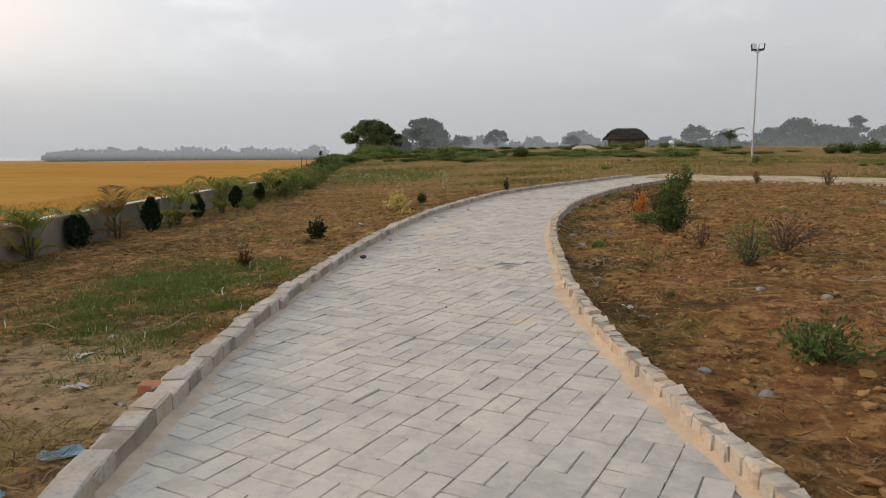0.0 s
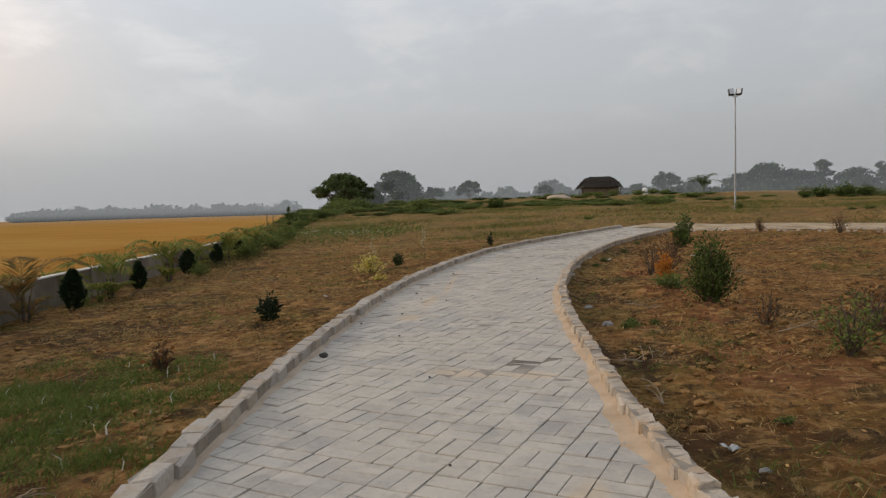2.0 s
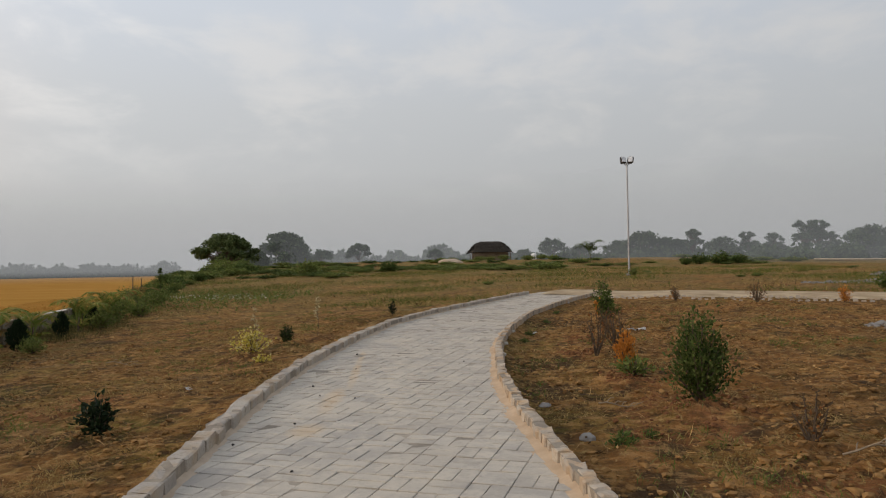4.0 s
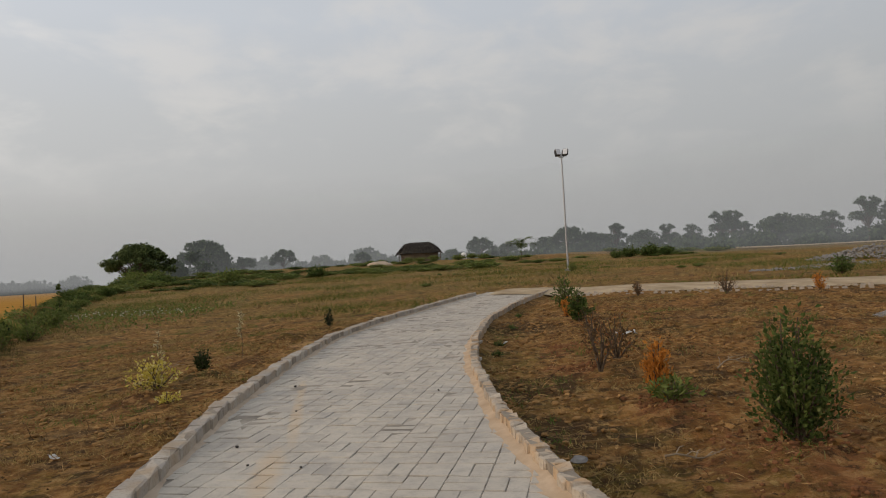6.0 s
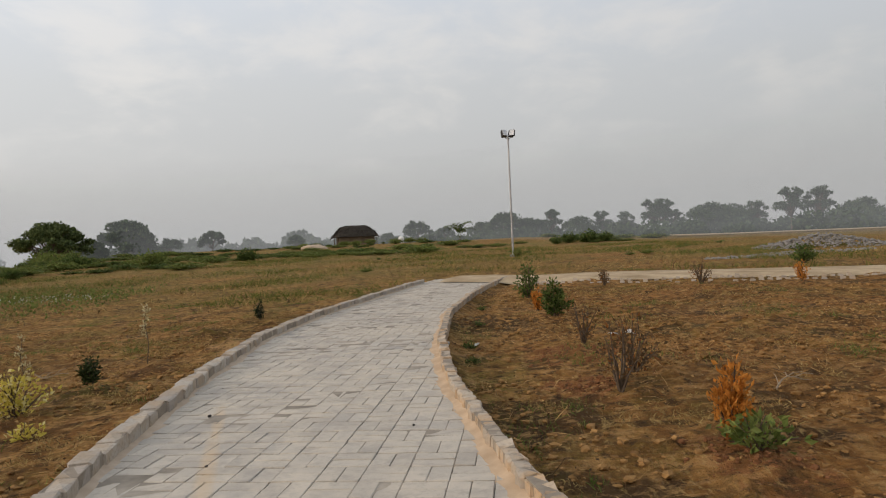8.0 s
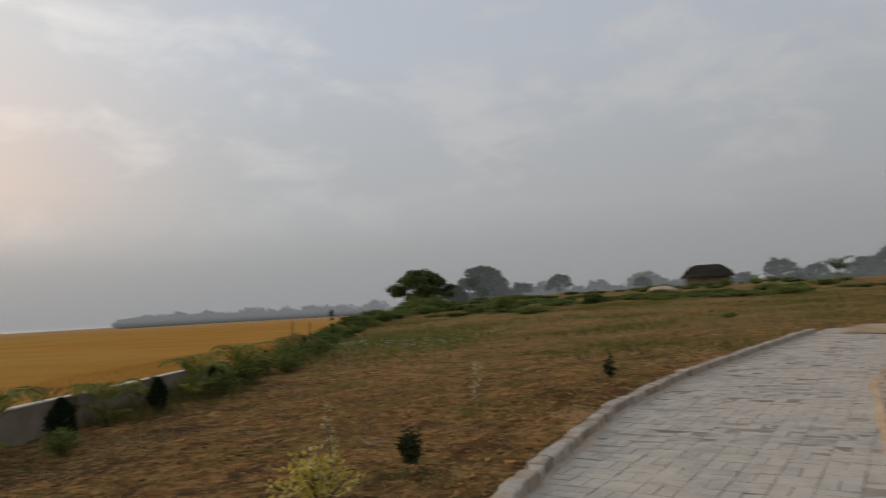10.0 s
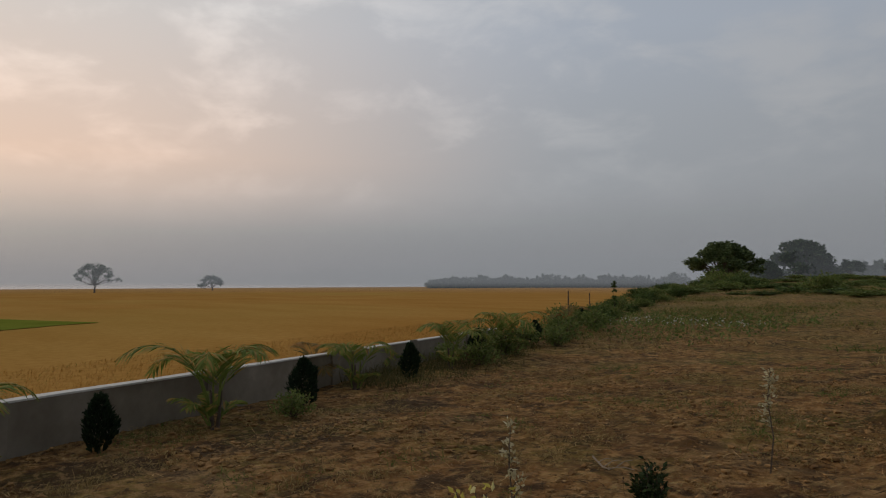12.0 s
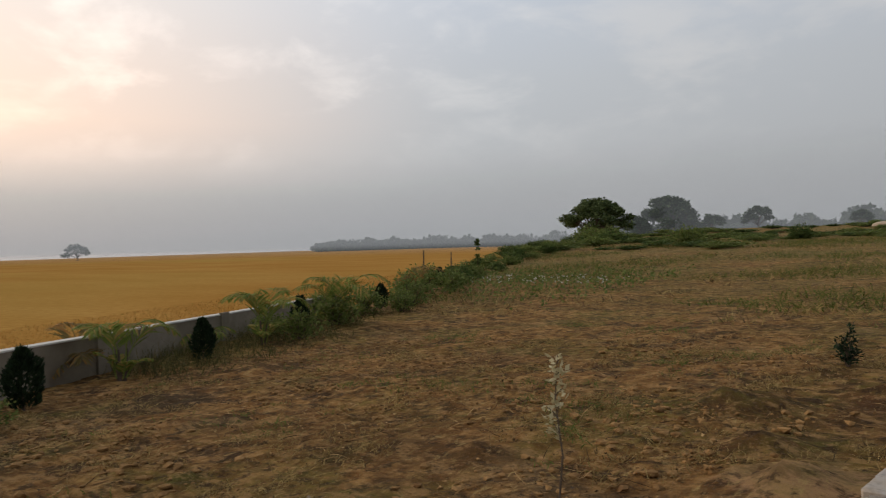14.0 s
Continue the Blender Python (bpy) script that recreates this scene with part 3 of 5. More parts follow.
def build_green_patch():
    """A stretch of the field still green."""
    edge = [(-49.4, 27.5), (-44.5, 21), (-40.5, 14.2), (-34, 2), (-27, -14), (-60, -45), (-150, -40), (-130, -5), (-83, 12.7), (-66, 20)]
    vs = []
    for i in range(len(edge)):
        a, b = np.array(edge[i], float), np.array(edge[(i + 1) % len(edge)], float)
        for k in range(8):
            p = a + (b - a) * k / 8
            q = noise.noise(Vector((p[0] * 0.3, p[1] * 0.3, 0)))
            vs.append((p[0] + 0.8 * q, p[1] + 0.5 * q, FIELD_Z + 0.03))
    bm = bmesh.new()
    bm.faces.new([bm.verts.new(v) for v in vs])
    bmesh.ops.triangulate(bm, faces=bm.faces[:])
    me = bpy.data.meshes.new("green_crop")
    bm.to_mesh(me)
    bm.free()
    me.materials.append(M_GREENCROP)
    tagged(new("green_crop", me), "patch of young green crop in the golden field", "crop", kind="structure")


build_green_patch()

# ---- sandy cross road and the far road ----


def ribbon(points, widths, lift, cross=5, seed=0):
    """A strip of made ground that follows the land."""
    pts = np.asarray(points, float)
    s = np.r_[0, np.cumsum(np.linalg.norm(np.diff(pts, axis=0), axis=1))]
    m = max(8, int(s[-1] / 0.6))
    t = np.linspace(0, s[-1], m)
    px, py, pw = np.interp(t, s, pts[:, 0]), np.interp(t, s, pts[:, 1]), np.interp(t, s, widths)
    d = unit(np.stack([np.gradient(px), np.gradient(py)], -1))
    vs, fs = [], []
    for i in range(m):
        for k in range(cross):
            u = (k / (cross - 1) - 0.5) * pw[i]
            u += 0.12 * noise.noise(Vector((t[i] * 0.8, k * 3.0, seed))) * (k in (0, cross - 1))
            x, y = px[i] - d[i, 1] * u, py[i] + d[i, 0] * u
            vs.append((x, y, float(land(x, y)) + lift - (0.07 if k in (0, cross - 1) else 0)))
    for i in range(m - 1):
        for k in range(cross - 1):
            a = i * cross + k
            fs.append((a, a + 1, a + cross + 1, a + cross))
    return np.array(vs), fs


tagged(new("road_sandy", mesh_of("road_sandy", *ribbon([(1.6, 32.4), (4.0, 31.4), (9.0, 29.2), (16, 26.4), (30, 21)], [2.6, 3.4, 3.4, 3.4, 4], 0.09), M_ROAD, True)),
       "pale sandy cross road at the end of the paved path", "road", kind="structure")
tagged(new("road_far", mesh_of("road_far", *ribbon([(34, 100), (46, 96), (62, 90), (100, 76)], [4, 5, 6, 7], 0.22), M_ROAD, True)),
       "pale sandy road on a low bank", "road", kind="structure")

# ---- boundary wall ----


def build_wall():
    wall = thing("wall_boundary", "low grey plastered boundary wall with a pale coping", "wall", kind="structure")
    a, b, n = -17.0, 14.6, 64
    body, cap = [], []
    for i in range(n + 1):
        s = a + (b - a) * i / n
        top = 0.315 - 0.012 * max(s, 0) * 0.3 + 0.006 * noise.noise(Vector((s * 0.7, 0, 0)))
        for off, lst, z0, z1 in ((0.0, body, -1.2, top), (-0.012, cap, top, top + 0.022)):
            w = 0.16 if off == 0 else 0.184
            p = WALL_P + WALL_D * s + WALL_N * off
            q = p + WALL_N * w
            lst += [(p[0], p[1], z0), (p[0], p[1], z1), (q[0], q[1], z1), (q[0], q[1], z0)]
    fs = []
    for i in range(n):
        for k in range(4):
            fs.append((i * 4 + k, i * 4 + (k + 1) % 4, i * 4 + 4 + (k + 1) % 4, i * 4 + 4 + k))
    fs += [(3, 2, 1, 0), (n * 4, n * 4 + 1, n * 4 + 2, n * 4 + 3)]
    part("wall_body", (body, fs), M_WALL, wall)
    part("coping", (cap, fs), M_COPING, wall, "pale cement coping")
    for k in range(10):  # shallow piers in the face
        s = -15.5 + 3.1 * k
        p = WALL_P + WALL_D * s - WALL_N * 0.012
        bm = bmesh.new()
        bmesh.ops.create_cube(bm, size=1.0, matrix=Matrix.Translation((p[0], p[1], -0.42)) @ Matrix.Rotation(math.atan2(WALL_D[1], WALL_D[0]), 4, "Z") @ Matrix.Diagonal((0.24, 0.06, 1.5, 1)))
        part("pier", bm, M_WALL, wall)


build_wall()

# ---- plants ----


def shell(n, rng, half, power=1.0):
    """Points in an ellipsoid, thick towards its skin."""
    d = unit(rng.normal(size=(n, 3)))
    return d * (rng.uniform(0, 1, (n, 1)) ** (power / 3)) * np.asarray(half)


def juniper(seed, h=0.8, w=0.42):
    rng = np.random.default_rng(seed)
    ob = thing("juniper_shrub", "small dark green conical juniper planted along the wall", "shrub", group="junipers along the wall")
    part("trunk", tube([(0, 0, -0.05), (0.01, 0, 0.15), (0, 0.01, 0.3)], [0.022, 0.018, 0.012]), M_BARK, ob)
    n = 1500
    t = rng.uniform(0, 1, n) ** 0.8
    prof = np.interp(t, [0, 0.08, 0.30, 0.50, 0.75, 0.90, 1], [0.34, 0.55, 1.0, 0.92, 0.62, 0.34, 0.10])
    ang = rng.uniform(0, 2 * math.pi, n)
    r = prof * w / 2 * (0.55 + 0.45 * np.sqrt(rng.uniform(0, 1, n))) * (1 + 0.20 * np.sin(3 * ang + seed + 7 * t) + 0.08 * np.sin(9 * t * 3 + 5 * ang))
    c = np.stack([r * np.cos(ang), r * np.sin(ang), 0.10 + t * (h - 0.16) + 0.03 * np.sin(5 * ang)], 1)
    way = unit(np.stack([np.cos(ang) * 0.5, np.sin(ang) * 0.5, np.full(n, 0.9)], 1) + rng.normal(0, 0.25, (n, 3)))
    part("foliage", leaf_quads(c, way, 0.075, 0.016, rng), L_JUNIPER, ob)
    return ob


def palm(seed, h=1.2, fronds=8, dry=False, stem=0.20, leaf=None):
    rng = np.random.default_rng(seed)
    ob = thing("areca_palm", "withered yellow-green areca palm by the wall" if dry else "young green areca palm with arching fronds by the wall", "palm", group="palms along the wall")
    for k in range(3):
        a = 2.1 * k + seed
        part("stem", tube([(0.03 * math.cos(a), 0.03 * math.sin(a), -0.05), (0.05 * math.cos(a), 0.05 * math.sin(a), stem * 0.6), (0.07 * math.cos(a), 0.07 * math.sin(a), stem + 0.15)], [0.022, 0.018, 0.012]), M_BARK, ob)
    mat = leaf or (L_PALMDRY if dry else L_PALM)
    suckers = 4 if leaf is None else 0
    for k in range(fronds + suckers):
        low = k >= fronds  # short fronds of the suckers at the foot
        a = 2.4 * k + rng.uniform(-0.4, 0.4)
        ln = h * (rng.uniform(0.30, 0.42) if low else rng.uniform(0.68, 0.95))
        th0 = rng.uniform(0.25, 0.7) if low else 0.06 + 0.60 * ((k * 0.618) % 1.0)
        curl = rng.uniform(0.9, 1.5) if low else rng.uniform(1.6, 2.5)
        foot = np.array([0.05 * math.cos(a), 0.05 * math.sin(a), 0.04 if low else stem])
        d = np.array([math.cos(a), math.sin(a)])
        pts, p = [], foot.copy()
        for i in range(13):
            u = i / 12
            th = th0 + curl * max(0.0, u - 0.18) ** 1.25 * 1.25
            pts.append(p.copy())
            p = p + ln / 12 * np.array([d[0] * math.sin(th), d[1] * math.sin(th), math.cos(th)])
        pts = np.array(pts)
        stalk = tube(pts, np.linspace(0.011, 0.003, 13), 4)
        m = 26
        u = np.repeat(np.linspace(0.20, 1.0, m), 2)
        base = np.stack([np.interp(u * 12, range(13), pts[:, i]) for i in range(3)], 1)
        tan = unit(np.stack([np.interp(u * 12, range(13), np.gradient(pts[:, i])) for i in range(3)], 1))
        sgn = np.tile([1.0, -1.0], m)[:, None]
        side = unit(np.cross(tan, (0, 0, 1)) + 1e-4)
        up = np.cross(side, tan)
        way = unit(side * sgn * 0.75 + tan * 0.85 + up * 0.25 - np.array([0, 0, 0.55]) * u[:, None] + rng.normal(0, 0.10, (2 * m, 3)))
        size = (0.30 * ln * np.sin(np.clip(0.25 + u * 0.72, 0, 1) * math.pi) ** 0.7 + 0.04)[:, None]
        wid = unit(np.cross(way, up)) * 0.010 * (1 + 0.3 * h)
        tip = base + way * size - np.array([0, 0, 0.30]) * size * u[:, None]
        midp = base + way * size * 0.45
        v = np.stack([base, midp + wid, tip, midp - wid], 1).reshape(-1, 3)
        f = [tuple(q) for q in (np.arange(2 * m)[:, None] * 4 + np.arange(4)).tolist()]
        part("frond", joined(stalk, (v, f)), mat, ob)
    return ob


def bush(name, label, seed, h, w, leaf, material, n=900, twigs=9, lean=0.5, core=0.15, group="", upright=0.4, category="shrub", split=True):
    """Stems that fork from the ground and leaves along them."""
    rng = np.random.default_rng(seed)
    ob = thing(name, label, category, group=group)
    stems, cs, ws = [], [], []
    per = max(4, n // twigs)
    for k in range(twigs):
        a = 2.399 * k + rng.uniform(-0.3, 0.3)
        r = w / 2 * math.sqrt((k + 0.5) / twigs) * rng.uniform(0.75, 1.15)
        top = h * (1 - 0.62 * (r / (w / 2)) ** 1.6) * rng.uniform(0.8, 1.0)
        end = np.array([r * math.cos(a), r * math.sin(a), top])
        mid = end * (0.45, 0.45, 0.5) + rng.normal(0, 0.04 * w, 3) * (1, 1, 0.3)
        p = np.array([(0, 0, -0.04), mid, end])
        stems.append(tube(p, [0.010 + 0.006 * h, 0.006 + 0.003 * h, 0.003], 4))
        t = rng.uniform(core, 1.0, per) ** 0.8
        q = np.stack([np.interp(t * 2, range(3), p[:, i]) for i in range(3)], 1)
        q += rng.normal(0, 1, (per, 3)) * np.array([w, w, h * 0.6]) * 0.085
        q[:, 2] = np.maximum(q[:, 2], 0.03)
        cs.append(q)
        out = q * (1, 1, 0)
        ws.append(unit(unit(out + 1e-3) * lean + np.array([0, 0, upright]) + rng.normal(0, 0.55, (per, 3))))
    if split:
        for s in stems:
            part("stem", s, M_BARK, ob)
    else:
        part("woody_base", joined(*stems), M_BARK, ob)
    part("foliage", leaf_quads(np.concatenate(cs), np.concatenate(ws), leaf, leaf * 0.27, rng), material, ob)
    return ob


def sapling(name, label, seed, h, leaf, material, n=60, category="sapling"):
    """One thin stem with sparse leaves."""
    rng = np.random.default_rng(seed)
    ob = thing(name, label, category)
    p = np.array([(0, 0, -0.04), (0.03, 0.01, h * 0.35), (-0.02, 0.03, h * 0.7), (0.02, 0.0, h)])
    twigs = [tube(p, [0.007, 0.005, 0.004, 0.002], 5)]
    cs = []
    for k in range(9):
        t = rng.uniform(0.2, 0.95)
        b = np.array([np.interp(t * 3, range(4), p[:, i]) for i in range(3)])
        a = rng.uniform(0, 6.28)
        e = b + np.array([math.cos(a) * 0.11 * h, math.sin(a) * 0.11 * h, 0.12 * h]) * (1.15 - t)
        twigs.append(tube([b, (b + e) / 2 + (0, 0, 0.01), e], [0.004, 0.003, 0.002], 4))
        cs.append(b + (e - b) * rng.uniform(0.3, 1.1, (n // 9 + 1, 1)) + rng.normal(0, 0.015, (n // 9 + 1, 3)))
    part("stem", joined(*twigs), M_BARK, ob)
    c = np.concatenate(cs)
    part("foliage", leaf_quads(c, unit(rng.normal(0, 1, (len(c), 3)) + (0, 0, 0.5)), leaf, leaf * 0.3, rng), material, ob)
    return ob


def tree(name, label, seed, h, w, material, n=2600, leaf=0.35, trunk=0.3, flat=0.75, clumps=26, open_crown=False, group="", bunch=0.135):
    """Tapered trunk, forking limbs, a crown of leaf clumps with gaps."""
    rng = np.random.default_rng(seed)
    ob = thing(name, label, "tree", group=group)
    fork = h * trunk
    wood = [tube([(0, 0, -0.3), (0.02 * w, 0, fork * 0.5), (0, 0.02 * w, fork)], [0.035 * h, 0.026 * h, 0.021 * h], 8)]
    cs, per = [], n // clumps
    ch = (h - fork) * flat
    for k in range(clumps):
        a = 2.399 * k + rng.uniform(-0.3, 0.3)
        rr = math.sqrt((k + 0.6) / clumps)
        r = w / 2 * rr * rng.uniform(0.8, 1.05)
        z = h - ch * (0.12 + 0.8 * rr ** 2.2 * rng.uniform(0.6, 1.0)) - (0.25 * ch * rng.uniform(0, 1) if k % 3 == 0 else 0)
        if open_crown:
            lift = rng.uniform(0.25, 1.0)
            z, r = fork + (h - fork) * lift, r * (1.25 - 0.75 * lift)
        e = np.array([r * math.cos(a), r * math.sin(a), z])
        m = np.array([0.45 * e[0], 0.45 * e[1], fork + 0.55 * (z - fork)]) + rng.normal(0, 0.03 * w, 3)
        wood.append(tube([(0, 0, fork * 0.92), m, e], [0.014 * h, 0.009 * h, 0.003 * h], 5))
        s = (0.10 if open_crown else bunch) * w * rng.uniform(0.7, 1.3)
        cs.append(e + shell(per, rng, (s, s, s * (0.45 if open_crown else 0.62))))
    part("trunk", joined(*wood), M_BARK, ob)
    c = np.concatenate(cs)
    part("crown", leaf_quads(c, unit(rng.normal(0, 1, (len(c), 3)) + (0, 0, 0.15)), leaf, leaf * 0.36, rng), material, ob)
    return ob


def at(x, y, turn=0.0, size=1.0, dz=0.0, tilt=0.0):
    return Matrix.LocRotScale((x, y, ground_z(x, y) + dz), Euler((radians(tilt), 0, radians(turn))), (size,) * 3)


def plant(ob, x, y, turn=0.0, size=1.0, label="", tilt=0.0):
    ob.matrix_basis = at(x, y, turn, size, 0, tilt)
    return tagged(ob, label)

# ---- along the wall ----
juniper_a, juniper_b = juniper(3), juniper(8, 0.82, 0.36)
JUNIPERS = [(-7.15, 11.3, 0.92, 0), (-7.45, 13.45, 0.98, 1), (-8.93, 16.7, 0.88, 1), (-10.0, 19.78, 1.05, 0), (-11.2, 22.72, 0.95, 1), (-12.3, 25.5, 1.05, 1), (-14.2, 29.6, 0.95, 0), (-16.6, 34.8, 0.9, 1), (-6.0, 8.3, 0.95, 0)]
for i, (x, y, s, k) in enumerate(JUNIPERS):
    src = (juniper_a, juniper_b)[k]
    m = at(x, y, 67 * i, s, -0.07)
    if i in (0, 1):
        src.matrix_basis = m
    else:
        copy_thing(src, m)

palm_a, palm_b, palm_c = palm(2, 1.3, 6, False, 0.24), palm(5, 1.2, 5, True, 0.26), palm(9, 0.95, 5, False, 0.22)
plant(palm_a, -6.45, 9.75, 20, 1.0)
plant(palm_b, -7.3, 12.35, 130, 1.1)
plant(palm_c, -10.9, 21.3, 40, 1.2)
for x, y, turn, s, src in [(-8.3, 15.2, 200, 1.08, palm_a), (-9.25, 18.1, 75, 1.2, palm_a), (-11.8, 24.25, 300, 1.1, palm_a), (-12.6, 26.7, 220, 1.2, palm_a), (-8.0, 14.6, 10, 0.5, palm_c), (-6.0, 8.6, 280, 0.9, palm_b),
                           (-14.4, 31.2, 95, 0.9, palm_b), (-9.35, 14.45, 110, 1.45, palm_a), (-12.15, 21.3, 160, 1.25, palm_b), (-13.15, 23.7, 60, 1.2, palm_a)]:
    copy_thing(src, at(x, y, turn, s))

weed_a = bush("weed_clump", "tall dull green weeds growing against the wall", 31, 0.75, 1.1, 0.10, L_SCRUB, 700, 14, group="weeds along the wall", category="weed")
plant(weed_a, -12.6, 26.6, 0, 1.0)
for i, (x, y, s) in enumerate([(-11.6, 24.9, 0.8), (-13.6, 28.4, 1.1), (-13.9, 30.4, 1.15), (-15.3, 32.0, 1.2), (-15.0, 33.4, 1.0), (-14.6, 27.9, 0.9), (-16.2, 33.6, 1.2), (-13.1, 29.2, 0.8), (-9.1, 19.1, 0.5), (-7.9, 14.0, 0.45), (-12.7, 25.0, 0.7)]):
    copy_thing(weed_a, at(x, y, 71 * i, s))

hedge_a = bush("hedge_bush", "dense green wild bush in the hedge at the field's edge", 41, 1.0, 1.9, 0.15, L_BUSH, 1500, 18, group="hedge at the field's edge", split=False)
plant(hedge_a, -17.2, 36.5, 0, 0.7)
hedge_b = plant(bush("hedge_bush", "loose light green wild bush in the hedge at the field's edge", 42, 0.95, 1.9, 0.15, L_SCRUB, 1100, 18, group="hedge at the field's edge", split=False), -16.4, 35.2, 0, 0.65)
for i in range(30):
    f = i / 29
    y = 37.5 + 34 * f ** 1.1
    s = 0.75 + 0.42 * f + 0.18 * math.sin(i * 2.7)
    x = WALL_P[0] + (y - WALL_P[1]) * WALL_D[0] / WALL_D[1] + 0.9 + 1.6 * math.sin(i * 1.9) * (0.4 + f)
    copy_thing((hedge_a, hedge_b)[i % 2], at(x, y, 83 * i, s))
plant(sapling("tall_weed", "tall leafy green weed standing up from the hedge", 44, 1.35, 0.10, L_BUSH, 220, "weed"), -17.9, 38.6, 0, 1.1)
for k, (x, y, h) in enumerate([(-15.9, 33.2, 1.3), (-17.9, 37.0, 1.1)]):
    post = thing("fence_post", "dark wooden fence post behind the weeds", "post", pose(x, y, ground_z(x, y)), "field fence posts")
    part("shaft", tube([(0, 0, -0.2), (0.01, 0, h * 0.5), (0, 0.02, h)], [0.028, 0.024, 0.02], 7), M_BARK, post)

# ---- left verge ----
plant(bush("dwarf_shrub", "small dark evergreen shrub in a dug hollow", 51, 0.42, 0.34, 0.06, L_JUNIPER, 500, 11, group="young shrubs on the verge"), -2.62, 11.95, 0, 1.0)
plant(bush("seedling_shrub", "small withered brown-green seedling", 52, 0.34, 0.26, 0.06, L_DRY, 160, 8, group="young shrubs on the verge"), -2.15, 9.3, 0, 1.0)
plant(bush("yellow_shrub", "yellow-leaved young shrub in a dug hollow", 53, 0.52, 0.66, 0.055, L_YELLOW, 480, 13, group="young shrubs on the verge"), -3.40, 17.0, 0, 1.0)
plant(bush("dwarf_shrub", "small dark green shrub in a dug hollow", 54, 0.42, 0.24, 0.045, L_CONIFER, 700, 14, group="young shrubs on the verge"), -3.34, 18.42, 0, 1.0)
plant(sapling("pale_sapling", "thin pale sapling with whitish leaves", 55, 0.80, 0.042, L_WHITE, 90), -3.30, 20.0, 0, 1.0)
plant(sapling("pale_sapling", "thin pale sapling with a few white leaves beside a yellow shrub", 57, 0.72, 0.034, L_WHITE, 90), -3.45, 17.25, 0, 1.0)
plant(bush("dwarf_shrub", "small dark shrub beside the kerb", 56, 0.5, 0.26, 0.06, L_JUNIPER, 260, 8, group="young shrubs on the verge"), -2.72, 24.35, 0, 0.85)
plant(bush("low_yellow_weed", "low weed with yellow-green leaves", 58, 0.16, 0.4, 0.05, L_YELLOW, 90, 8, category="weed"), -2.9, 16.3)

# ---- right verge ----
plant(bush("green_bush", "glossy dark green leafy bush in a red earth basin", 61, 0.94, 0.62, 0.048, L_BUSHDARK, 3400, 26, upright=0.8), 2.90, 13.2, 0, 1.0)
plant(bush("orange_shrub", "dried orange conifer with a green base", 62, 0.58, 0.26, 0.05, L_ORANGE, 900, 12, upright=1.2), 2.35, 14.75, 0, 1.0)
plant(bush("low_weed", "low green weed at the foot of a dried shrub", 63, 0.26, 0.55, 0.07, L_SCRUB, 260, 12, category="weed"), 2.40, 14.55)
plant(bush("sparse_bush", "sparse bush with dry brown leaves", 64, 0.72, 0.45, 0.05, L_DRY, 200, 9), 2.1, 16.35)
plant(bush("sparse_bush", "sparse brown bush with a few olive leaves", 65, 0.68, 0.55, 0.055, L_DRY, 260, 11), 2.42, 17.0)
plant(bush("sparse_bush", "thin dry brown bush in red earth", 66, 0.65, 0.45, 0.05, L_DRY, 170, 9), 2.45, 19.1)
plant(bush("green_bush", "dark green bush next to a dried shrub", 67, 0.65, 0.45, 0.07, L_BUSHDARK, 900, 14), 2.66, 21.9)
plant(bush("orange_shrub", "dried orange shrub beside the green bush", 68, 0.46, 0.26, 0.05, L_ORANGE, 500, 9, upright=1.2), 2.56, 22.9)
plant(bush("green_bush", "olive green bush by the end of the kerb", 69, 0.85, 0.55, 0.07, L_BUSH, 620, 13), 2.85, 25.6)
plant(bush("brown_shrub", "dry reddish brown shrub by the sandy road", 70, 0.48, 0.28, 0.05, L_DRY, 300, 9), 5.06, 27.5)
plant(bush("sparse_bush", "bare brown bush by the sandy road", 71, 0.68, 0.62, 0.06, L_DRY, 190, 14), 7.0, 26.3)
plant(bush("orange_shrub", "dried orange shrub by the sandy road", 72, 0.52, 0.3, 0.05, L_ORANGE, 420, 9, upright=1.0), 8.9, 25.45)
plant(bush("green_bush", "dark green round bush beyond the sandy road", 73, 0.7, 0.8, 0.09, L_BUSH, 700, 14), 13.0, 32.5)
plant(bush("low_green_bush", "low wide green bush on the bare earth", 74, 0.34, 0.72, 0.05, L_BUSH, 620, 16), 4.12, 6.9)
plant(bush("sparse_bush", "sparse green and brown bush on the bare earth", 75, 0.58, 0.62, 0.05, L_SCRUB, 420, 15), 3.87, 10.55)
plant(bush("dry_thicket", "low brown thicket of dead stalks on the bare earth", 78, 0.5, 1.1, 0.05, L_DRY, 420, 22), 4.35, 11.6)
plant(bush("dead_shrub", "dead brown shrub on the bare earth", 76, 0.45, 0.35, 0.045, L_DRY, 130, 9), 3.35, 11.6)
for k, (x, y, s) in enumerate([(2.0, 11.7, 0.5), (2.25, 12.0, 0.6), (1.35, 21.5, 0.8), (1.05, 19.6, 0.9), (1.0, 18.4, 0.8), (1.6, 23.3, 0.8), (3.1, 8.6, 0.5), (4.6, 12.6, 0.6)]):
    if k == 0:
        herb = plant(bush("ground_herb", "low green herb on the bare earth", 77, 0.22, 0.5, 0.09, L_BUSH, 130, 9, group="herbs beside the path", category="weed"), x, y, 0, s)
    else:
        copy_thing(herb, at(x, y, 50 * k, s))


# ---- grass, clods, rice: what nobody counts ----
def ground_zs(xs, ys):
    return np.array([ground_z(x, y) for x, y in zip(xs, ys)])


BARE = [(-2.3, 20.75, 0.42), (-2.7, 21.5, 0.26), (-3.15, 22.6, 0.36), (-2.95, 19.3, 0.28), (-2.3, 23.4, 0.3)]


